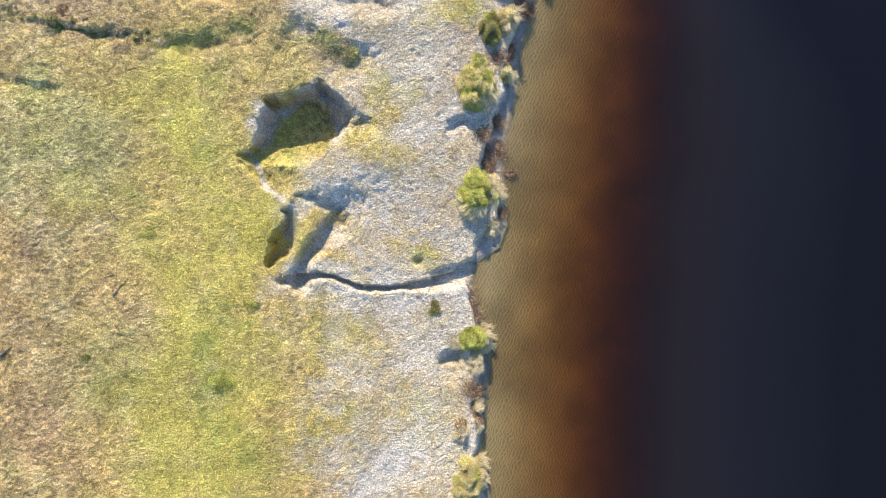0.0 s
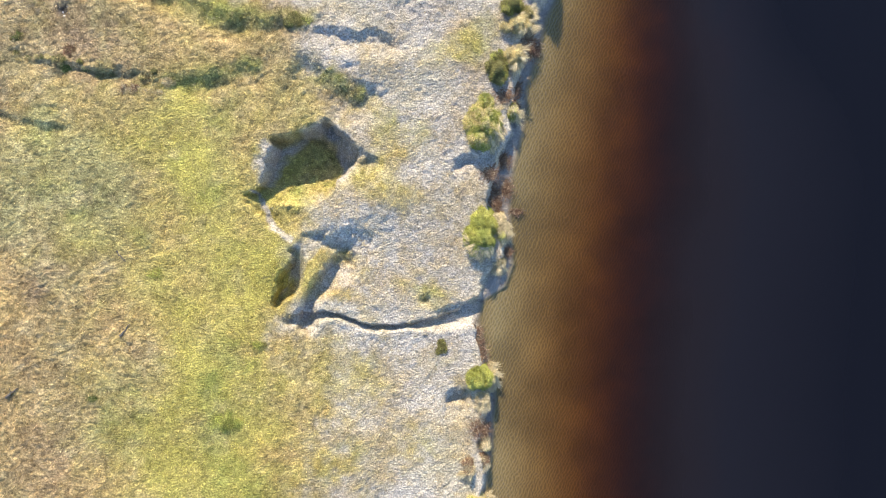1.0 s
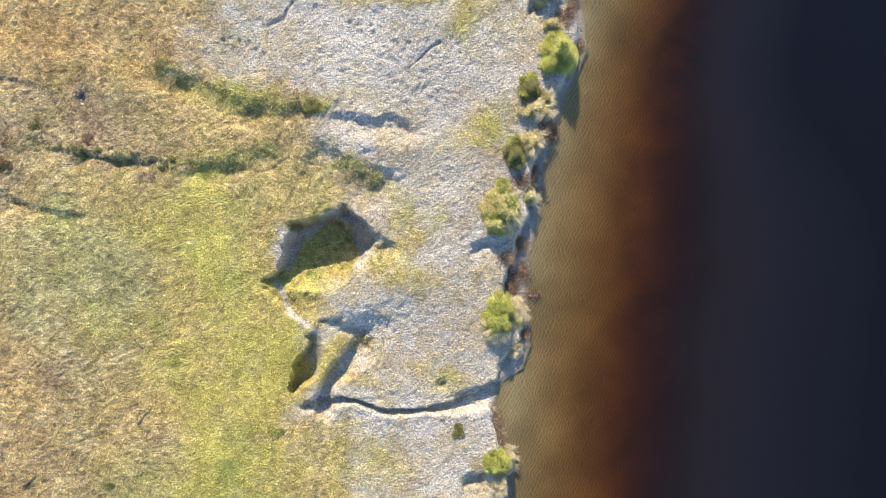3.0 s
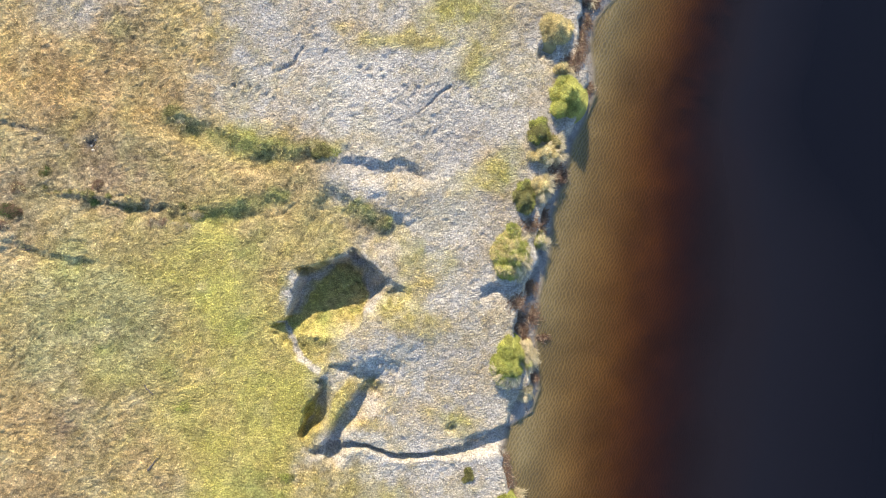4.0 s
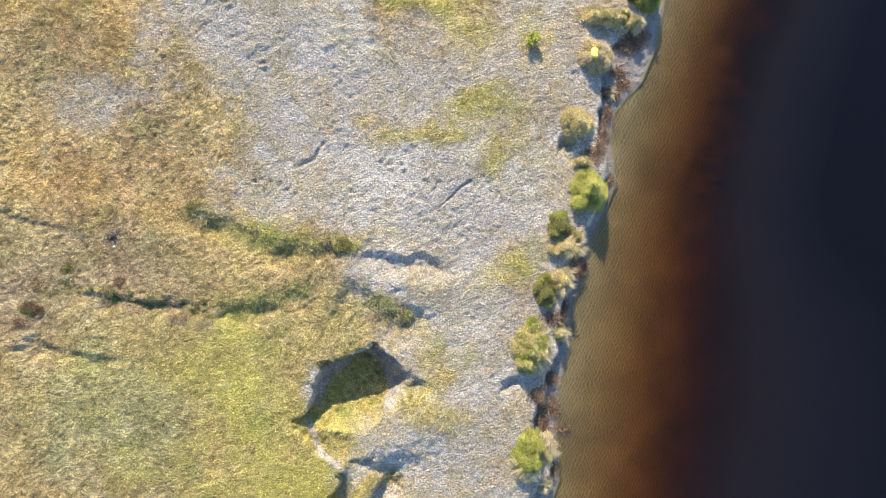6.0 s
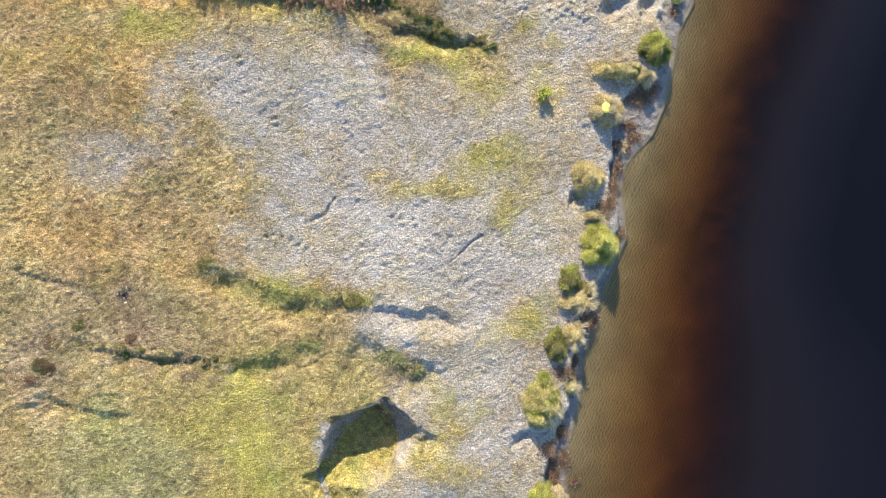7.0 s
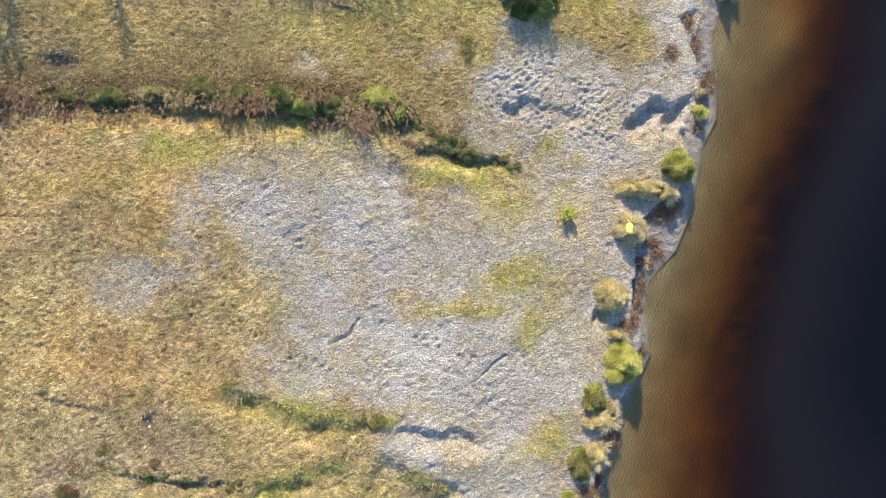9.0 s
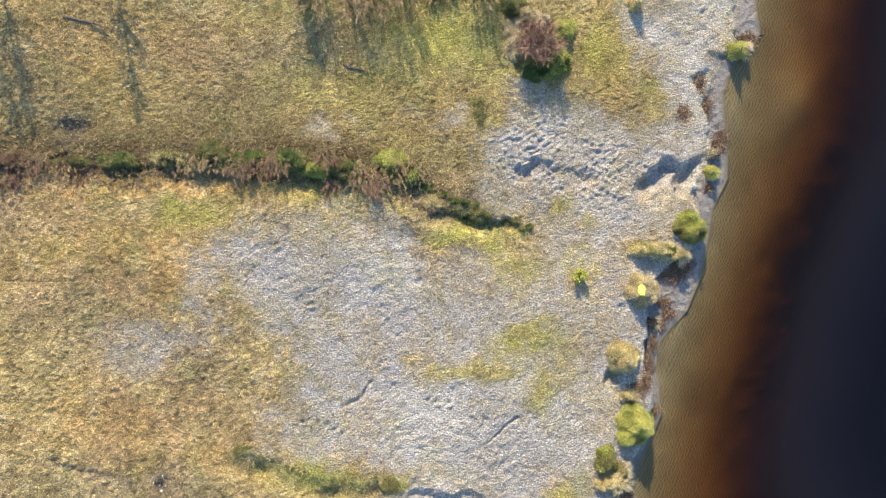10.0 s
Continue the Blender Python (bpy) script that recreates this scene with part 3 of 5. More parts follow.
def turf_tint(X, Y, lush, gold, brown):
    c = np.broadcast_to(np.array((0.42, 0.345, 0.18)), X.shape + (3,))
    c = mix3(c, (0.63, 0.41, 0.155), gold)
    c = mix3(c, (0.35, 0.245, 0.165), brown)
    c = mix3(c, (0.47, 0.42, 0.11), lush * 0.9)
    olive = np.clip(0.9 * blob(X, Y, -18.5, 4.5, 5.0, 4.6) + 0.5 * fbm(X, Y, 2.8, 4, 38) - 0.05, 0, 1)
    c = mix3(c, (0.34, 0.34, 0.165), 0.75 * olive * (1 - 0.7 * lush))
    green = np.clip(fbm(X, Y, 2.2, 4, 31) - 0.2, 0, 1)
    c = mix3(c, (0.17, 0.24, 0.06), green * (0.35 + 0.35 * lush))
    pale = np.clip(fbm(X, Y, 1.1, 3, 32) - 0.25, 0, 1)
    c = mix3(c, (0.60, 0.50, 0.30), 0.5 * pale * (1 - 0.5 * lush))
    c = c * np.array((1.06, 1.07, 1.05))
    c = c * (1 + 0.30 * fbm(X, Y, 0.24, 2, 41) * (1 - 0.5 * lush) + 0.16 * fbm(X, Y, 0.9, 3, 42))[..., None]
    # shade under the lee banks, put into the turf colour as dark green
    lee_shade = lee_shade_band(X, Y)
    c = mix3(c, (0.25, 0.30, 0.085), 0.55 * lee_shade * np.clip(0.7 + 0.8 * fbm(X, Y, 0.8, 3, 43), 0, 1))
    north = smooth(Y, 29.5, 31.0) * (0.5 - 0.25 * smooth(Y, 33.0, 37.0)) * (1 - 0.8 * lush)
    return mix3(c, (0.28, 0.22, 0.08), north)


def soil_tint(X, Y):
    """Pale dried mud with a film of dead grass in places."""
    c = np.broadcast_to(np.array((0.61, 0.565, 0.50)), X.shape + (3,))
    c = mix3(c, (0.68, 0.61, 0.505), 0.6 * (1 - smooth(bank_x(Y) - X, 1.0, 6.0)))
    film = np.clip(0.1 + 0.7 * fbm(X, Y, 1.7, 4, 35), 0, 0.6)
    c = mix3(c, (0.50, 0.44, 0.27), film)
    return mix3(c, (0.475, 0.435, 0.385), np.clip(0.4 + 0.6 * fbm(X, Y, 2.5, 5, 33) + 0.45 * fbm(X, Y, 7.0, 3, 34), 0, 1.2))


def steps(stops):
    """Grid lines from (start, end, gap) stretches."""
    out = []
    for a, b, gap in stops:
        out.extend(np.linspace(a, b, max(int(round(abs(b - a) / gap)), 1), endpoint=False))
    return np.array(out)


def mesh_of(name, verts, tris, mat, shade_smooth=False, **attributes):
    me = bpy.data.meshes.new(name)
    me.vertices.add(len(verts))
    me.vertices.foreach_set("co", np.ascontiguousarray(verts, np.float32).ravel())
    me.loops.add(tris.size)
    me.loops.foreach_set("vertex_index", np.ascontiguousarray(tris, np.int32).ravel())
    me.polygons.add(len(tris))
    me.polygons.foreach_set("loop_start", np.arange(0, tris.size, tris.shape[1], dtype=np.int32))
    me.polygons.foreach_set("use_smooth", np.full(len(tris), shade_smooth))
    for key, value in attributes.items():
        value = np.asarray(value, np.float32)
        if value.ndim == 2:
            a = me.attributes.new(key, "FLOAT_COLOR", "POINT")
            a.data.foreach_set("color", np.hstack([value, np.ones((len(value), 1), np.float32)]).ravel())
        else:
            a = me.attributes.new(key, "FLOAT", "POINT")
            a.data.foreach_set("value", value)
    me.update(calc_edges=True)
    me.materials.append(mat)
    return me


def sheet(xs, ys):
    X, Y = np.meshgrid(xs, ys)
    n, m = len(xs), len(ys)
    i = (np.arange(m - 1)[:, None] * n + np.arange(n - 1)[None, :]).ravel()
    return X.ravel(), Y.ravel(), np.stack([i, i + 1, i + n + 1, i + n], 1)


FAR = [(-3000, -600, 600), (-600, -120, 80), (-120, -45, 12)]


def build_ground():
    xs = steps(FAR + [(-45, -29.5, 1.0), (-29.2, 4.0, 0.06), (4.0, 13.5, 0.075), (13.5, 28, 0.4), (28, 60, 3), (60, 300, 40), (300, 3001, 450)])
    ys = steps(FAR + [(-45, -14, 2.0), (-14, 40, 0.066), (40, 60, 1.0), (60, 300, 30), (300, 3001, 450)])
    X, Y, quads = sheet(xs, ys)
    z = ground_height(X, Y)
    soil, lush, gold, brown = masks(X, Y)
    near = (X > -30) & (X < 14) & (Y > -15) & (Y < 41)
    under = smooth(X - shore_x(Y), -0.4, 0.1)
    # clods, hoof pits and turf lumps
    pitted = clumps(X, Y, 0.30, 60) ** 2 * np.clip(0.5 + 0.7 * fbm(X, Y, 2.4, 3, 56), 0, 1.2)
    lump = soil * (0.04 * fbm(X, Y, 0.26, 2, 51) + 0.03 * fbm(X, Y, 0.9, 3, 53) - 0.06 * pitted)
    tufty = 0.075 * clumps(X + 0.1 * fbm(X, Y, 0.4, 2, 61), Y, 0.27, 63) + 0.07 * clumps(X, Y + 0.08 * fbm(X, Y, 0.4, 2, 62), 0.18, 66) + 0.05 * fbm(X, Y, 1.5, 3, 54)
    lump = lump + (1 - soil) * tufty * (1 - 0.55 * lush)
    mire = 1.3 * blob(X, Y, 3.2, 30.6, 4.6, 2.0, -8) + 2.4 * blob(X, Y, -0.45, 32.45, 2.6, 2.4, 20) + 1.0 * blob(X, Y, 4.66, 30.05, 2.4, 1.5) + 1.0 * blob(X, Y, 1.2, 30.6, 2.2, 1.5) + 0.5 * blob(X, Y, -3.21, 11.14, 3.0, 1.2)
    lump = lump + (0.5 - clumps(X + 0.06 * fbm(X, Y, 0.3, 2, 68), Y, 0.20, 69)) * 0.12 * np.clip(mire, 0, 1.0) * soil
    z = z + lump * near * (1 - under)
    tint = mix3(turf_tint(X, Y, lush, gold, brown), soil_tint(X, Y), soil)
    # darker ground along the ditch and just north of it
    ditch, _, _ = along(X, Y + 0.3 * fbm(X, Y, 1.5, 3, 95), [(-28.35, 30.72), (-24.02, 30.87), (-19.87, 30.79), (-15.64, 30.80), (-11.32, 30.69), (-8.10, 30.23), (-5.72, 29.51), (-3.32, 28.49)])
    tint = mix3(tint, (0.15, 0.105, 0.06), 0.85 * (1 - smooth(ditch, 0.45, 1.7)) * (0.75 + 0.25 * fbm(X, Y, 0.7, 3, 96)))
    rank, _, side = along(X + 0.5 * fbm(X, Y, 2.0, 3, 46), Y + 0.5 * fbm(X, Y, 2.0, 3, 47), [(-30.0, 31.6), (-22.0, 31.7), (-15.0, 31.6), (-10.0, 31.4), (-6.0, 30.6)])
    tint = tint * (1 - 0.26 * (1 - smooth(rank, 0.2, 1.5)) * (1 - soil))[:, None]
    tint = mix3(tint, (0.10, 0.10, 0.11), 0.8 * blob(X + 0.3 * fbm(X, Y, 0.8, 2, 48), Y, -23.2, 32.3, 1.1, 0.8))
    furrow, _, _ = along(X, Y + 0.12 * fbm(X, Y, 0.6, 2, 97), [(-25.69, 15.49), (-24.06, 15.22), (-22.42, 14.89), (-21.04, 14.44), (-19.94, 13.98)])
    tint = mix3(tint, (0.15, 0.14, 0.13), 0.6 * (1 - smooth(furrow, 0.06, 0.36)) * np.clip(0.7 + fbm(X, Y, 0.8, 2, 98), 0, 1))
    tint = mix3(tint, (0.13, 0.12, 0.125), 0.85 * blob(X, Y, -18.82, 14.05, 0.38, 0.4))
    # the shade inside each hole is also painted into the colour
    for x, y, r in HOLES:
        tint = mix3(tint, (0.17, 0.16, 0.16), 0.4 * blob(X, Y, x, y, r * 0.9, r * 0.8))
    strand = smooth(X - bank_x(Y), -0.1, 0.3)[:, None]
    tint = tint * (1 - strand) + np.array((0.32, 0.29, 0.26)) * strand
    wet = smooth(X - bank_x(Y), 0.1, 0.45) * 0.4
    bed = np.array((0.175, 0.137, 0.066)) * (1 + 0.25 * fbm(X, Y, 2.0, 4, 57))[:, None]
    tint = tint * (1 - under[:, None]) + bed * under[:, None]
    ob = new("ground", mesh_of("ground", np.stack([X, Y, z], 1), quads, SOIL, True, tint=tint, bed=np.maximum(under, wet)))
    tagged(ob, "rough riverside meadow with bare grey soil and dry turf", "ground", kind="structure")


def build_water():
    xs = steps([(-2, 30, 0.25), (30, 60, 3), (60, 300, 40), (300, 3001, 450)])
    ys = steps(FAR + [(-45, -14, 2.0), (-14, 40, 0.25), (40, 60, 1.0), (60, 300, 30), (300, 3001, 450)])
    X, Y, quads = sheet(xs, ys)
    depth = water_depth(X, Y)
    me = mesh_of("water", np.stack([X, Y, np.full(X.shape, WATER_Z)], 1), quads, WATER, True, depth=depth)
    tagged(new("water", me), "calm peat-brown river water over a shallow sandy edge", "water", kind="structure")


def blades(place, way, lean, length, width, tint):
    """Bent grass blades, five corners each, as one set of corners and triangles."""
    n = len(place)
    out = np.stack([np.cos(way) * np.cos(lean), np.sin(way) * np.cos(lean), np.sin(lean)], 1)
    wide = np.stack([-np.sin(way), np.cos(way), np.zeros(n)], 1) * (width / 2)[:, None]
    L = length[:, None]
    mid = place + out * L * 0.55
    tip = place + out * L * np.array((1.0, 1.0, 0.72))
    v = np.stack([place - wide, place + wide, mid - wide * 0.8, mid + wide * 0.8, tip], 1).reshape(-1, 3)
    k = np.arange(n)[:, None, None] * 5
    t = (np.array([[0, 1, 3], [0, 3, 2], [2, 3, 4]])[None] + k).reshape(-1, 3)
    return v, t, np.repeat(tint, 5, axis=0)


def build_turf():
    rng = np.random.default_rng(7)
    n = 175000
    x, y = rng.uniform(-29.5, 12.5, n), rng.uniform(-13.8, 39.8, n)
    soil, lush, gold, brown = masks(x, y)
    inland = bank_x(y) - x
    thick = (1 - soil) * 0.95 + 0.05
    clumped = np.clip(0.85 + 0.35 * fbm(x, y, 0.8, 2, 81), 0.3, 1)
    keep = (rng.random(n) < thick * clumped) & (inland > 0.15)
    x, y, soil, lush, gold, brown = (v[keep] for v in (x, y, soil, lush, gold, brown))
    tint = turf_tint(x, y, lush, gold, brown) * rng.uniform(0.72, 1.42, len(x))[:, None]
    tint = mix3(tint, (0.50, 0.455, 0.35), 0.85 * soil)
    straw = rng.random(len(x)) < 0.14 * (1 - 0.6 * lush)
    tint[straw] = tint[straw] * 0.4 + 0.6 * np.array((0.58, 0.46, 0.25))
    dark = rng.random(len(x)) < 0.13 * (1 - 0.5 * soil) * (1 - 0.5 * lush)
    tint[dark] *= 0.45
    tall = 0.08 + 0.13 * rng.random(len(x)) * (1 - 0.7 * soil) * (1 - 0.5 * lush)
    tall = tall * (1 + 0.5 * lee_shade_band(x, y))
    z = ground_height(x, y) + 0.04 * (1 - soil) * (1 - 0.5 * lush)
    each = 7
    p = np.repeat(np.stack([x, y, z], 1), each, 0) + rng.normal(0, 0.05, (len(x) * each, 3)) * (1, 1, 0.2)
    m = len(p)
    way, lean, tall = rng.uniform(0, 6.283, m), rng.uniform(0.05, 0.9, m), np.repeat(tall, each) * rng.uniform(0.6, 1.4, m)
    out = np.stack([np.cos(way) * np.cos(lean), np.sin(way) * np.cos(lean), np.sin(lean)], 1) * tall[:, None]
    wide = np.stack([-np.sin(way), np.cos(way), np.zeros(m)], 1) * rng.uniform(0.006, 0.014, (m, 1))
    v = np.stack([p - wide, p + wide, p + out], 1).reshape(-1, 3)
    t, c = np.arange(3 * m).reshape(-1, 3), np.repeat(np.repeat(tint, each, 0) * rng.uniform(0.55, 1.5, (m, 1)), 3, axis=0)
    tagged(new("meadow_grass", mesh_of("meadow_grass", v, t, LEAF, tint=c)), "short dry and yellow-green meadow grass", "grass", kind="stuff")


build_ground()
build_water()
build_turf()


# ---- plants and loose things ----
WOOD, wood_nodes, wood_links, wood_bsdf = material("weathered_wood", 0.85)
wood_noise = node(wood_nodes, "ShaderNodeTexNoise", Scale=9.0, Detail=5.0)
wood_links.new(wood_nodes.new("ShaderNodeTexCoord").outputs["Object"], wood_noise.inputs["Vector"])
wood_links.new(mixed(wood_nodes, wood_links, "MIX", wood_noise.outputs["Fac"], (0.07, 0.055, 0.045, 1), (0.24, 0.20, 0.16, 1)), wood_bsdf.inputs["Base Color"])
STONE, stone_nodes, stone_links, stone_bsdf = material("pale_stone", 0.8)
stone_noise = node(stone_nodes, "ShaderNodeTexNoise", Scale=12.0, Detail=5.0)
stone_links.new(stone_nodes.new("ShaderNodeTexCoord").outputs["Object"], stone_noise.inputs["Vector"])
stone_links.new(mixed(stone_nodes, stone_links, "MIX", stone_noise.outputs["Fac"], (0.4, 0.38, 0.35, 1), (0.75, 0.72, 0.68, 1)), stone_bsdf.inputs["Base Color"])
YELLOW, yellow_nodes, yellow_links, yellow_bsdf = material("yellow_plastic", 0.45, 0.5)
yellow_noise = node(yellow_nodes, "ShaderNodeTexNoise", Scale=20.0, Detail=4.0)
yellow_links.new(mixed(yellow_nodes, yellow_links, "MIX", yellow_noise.outputs["Fac"], (0.88, 0.76, 0.06, 1), (0.95, 0.88, 0.22, 1)), yellow_bsdf.inputs["Base Color"])
EARTH = leaf_material("thatch_and_roots", 0.95)


def ground_z(x, y):
    return float(ground_height(np.array([float(x)]), np.array([float(y)]))[0])


def thing(name, x, y, label, category, z=None, group=""):
    ob = new(name)
    ob.location = (x, y, ground_z(x, y) if z is None else z)
    return tagged(ob, label, category, group)


def part(name, me, parent, label=""):
    ob = new(name, me)
    ob.parent = parent
    return tagged(ob, label, kind="stuff" if name.endswith(("_mass", "_cover", "_fringe")) else "")


def tubes(a, b, r0, r1, tint, bend=None):
    """Three-sided tapered stalks from a to b, with a middle pushed by bend."""
    n = len(a)
    way = b - a
    way = way / (np.linalg.norm(way, axis=1, keepdims=True) + 1e-9)
    u = np.cross(way, np.array((0.31, 0.72, 0.62)))
    u = u / (np.linalg.norm(u, axis=1, keepdims=True) + 1e-9)
    w = np.cross(way, u)
    mid = (a + b) / 2 + (0 if bend is None else bend)
    rows = []
    for p, r in ((a, r0), (mid, (r0 + r1) / 2), (b, r1)):
        for k in range(3):
            ang = 2.094 * k
            rows.append(p + (u * math.cos(ang) + w * math.sin(ang)) * np.reshape(r, (-1, 1)))
    v = np.stack(rows, 1).reshape(-1, 3)
    f = []
    for ring in (0, 3):
        for k in range(3):
            p, q = ring + k, ring + (k + 1) % 3
            f += [[p, q, q + 3], [p, q + 3, p + 3]]
    f.append([6, 7, 8])
    t = (np.array(f)[None] + np.arange(n)[:, None, None] * 9).reshape(-1, 3)
    return v, t, np.repeat(np.broadcast_to(tint, (n, 3)), 9, axis=0)


GREENS = {"green": (0.40, 0.41, 0.10), "bright": (0.56, 0.53, 0.15), "gold": (0.62, 0.51, 0.24), "straw": (0.62, 0.52, 0.32), "olive": (0.24, 0.22, 0.08),
          "dark": (0.13, 0.17, 0.05), "brown": (0.26, 0.16, 0.10)}


def tussock(name, label, x, y, rx, ry, h, main, second, seed, comb=(1.0, -0.3), straw_side=None, turn=0.0, dense=1.0, group="tussocks on the river bank"):
    """A sedge tussock: a mound of several lobes, living blades that hang downhill, and wisps of dead leaves."""
    rng = np.random.default_rng(seed)
    ob = thing(name, x, y, label, "tussock", group=group)
    ob.rotation_euler = (0, 0, radians(turn))
    count = 7 if max(rx, ry) > 0.7 else 4
    lobes = [(rng.uniform(-0.12, 0.12), rng.uniform(-0.12, 0.12), 0.58, 1.0)]
    for k in range(count):
        a = 6.283 * (k + rng.uniform(0, 0.8)) / count
        far = rng.uniform(0.42, 0.66)
        lobes.append((far * math.cos(a), far * math.sin(a), rng.uniform(0.26, 0.44), rng.uniform(0.35, 0.85)))

    def rise(u, v):
        best = np.zeros(u.shape)
        bu, bv = fbm(u * rx + seed, v * ry, 0.4, 3, 98), fbm(u * rx, v * ry + seed, 0.4, 3, 99)
        u, v = u + 0.09 * bu / max(rx, 0.4), v + 0.09 * bv / max(ry, 0.4)
        for lu, lv, lr, lh in lobes:
            best = np.maximum(best, lh * np.clip(1 - ((u - lu) ** 2 + (v - lv) ** 2) / lr ** 2, 0, 1) ** 0.8)
        return best * (1 + 0.42 * fbm(u * rx + seed, v * ry, 0.28, 3, 94))

    rings, sides = 10, 30
    q, b = np.meshgrid(np.linspace(0.05, 1.08, rings), np.arange(sides) * 2 * math.pi / sides, indexing="ij")
    u, w = (q * np.cos(b)).ravel(), (q * np.sin(b)).ravel()
    top = rise(u, w) * h * 0.92
    v = np.stack([u * rx, w * ry, np.where(top > 0.02, top, -0.06 - 0.3 * (q.ravel() > 0.9))], 1)
    v = np.concatenate([v, [[0, 0, float(rise(np.zeros(1), np.zeros(1))[0]) * h * 0.92]]])
    t = []
    for k in range(rings - 1):
        for j in range(sides):
            p, n = k * sides + j, k * sides + (j + 1) % sides
            t += [[p, p + sides, n + sides], [p, n + sides, n]]
    t += [[len(v) - 1, j, (j + 1) % sides] for j in range(sides)]
    shade = np.array(GREENS[main]) * rng.uniform(0.45, 0.75, (len(v), 1))
    part("mound", mesh_of("mound", v, np.array(t), EARTH, True, tint=shade), ob, "thatched root mound")
    n = int(11000 * dense * max(rx * ry, 0.08) ** 0.8) + 200
    r, a = np.sqrt(rng.random(n)) * 1.0, rng.uniform(0, 6.283, n)
    u, w = r * np.cos(a), r * np.sin(a)
    up = rise(u, w)
    keep = up > 0.06
    u, w, up = u[keep], w[keep], up[keep]
    n = len(u)
    gu, gw = (rise(u + 0.06, w) - up) / 0.06 * h / rx, (rise(u, w + 0.06) - up) / 0.06 * h / ry
    steep = np.hypot(gu, gw)
    way = np.arctan2(-gw + comb[1] * 0.4 + rng.normal(0, 1.3, n), -gu + comb[0] * 0.25 + rng.normal(0, 1.3, n))
    p = np.stack([u * rx, w * ry, up * h], 1)
    patch = fbm(p[:, 0] + seed, p[:, 1] - seed, 0.5, 3, 93) + rng.normal(0, 0.35, n)
    tint = np.where((patch < 0.3)[:, None], GREENS[main], GREENS[second]) * rng.uniform(0.55, 1.4, (n, 1)) * (1 + 0.3 * fbm(p[:, 0], p[:, 1] + seed, 0.3, 2, 90))[:, None]
    lean = np.clip(0.95 - 0.7 * np.arctan(steep) + rng.normal(0, 0.35, n), -0.5, 1.4)
    v, t, c = blades(p, way, lean, rng.uniform(0.4, 1.5, n) * (0.09 + 0.05 * h), rng.uniform(0.008, 0.016, n), tint)
    part("grass_cover", mesh_of("grass_cover", v, t, LEAF, tint=c), ob)
    if straw_side is not None:
        wisps = 10 + int(12 * max(rx, ry))
        m = wisps * 26
        k = rng.integers(0, wisps, m)
        side = rng.normal(radians(straw_side - turn), 0.6, wisps)
        out = rng.uniform(0.55, 0.95, wisps)
        flow = side + rng.normal(-0.7, 0.5, wisps)
        u, w = out[k] * np.cos(side[k]), out[k] * np.sin(side[k])
        p = np.stack([rx * u, ry * w, rise(u, w) * h + 0.06], 1) + rng.normal(0, 0.05, (m, 3)) * (1, 1, 0.4)
        size = rng.uniform(0.6, 1.2, wisps)[k] * rng.uniform(0.5, 1.0, m) * (0.34 + 0.22 * h)
        v, t, c = blades(p, flow[k] + rng.normal(0, 0.2, m), rng.normal(-0.1, 0.2, m), size, rng.uniform(0.012, 0.026, m), np.array(GREENS["straw"]) * rng.uniform(0.75, 1.35, (m, 1)))
        part("dead_fringe", mesh_of("dead_fringe", v, t, LEAF, tint=c), ob, "pale bleached hanging leaves")
    return ob


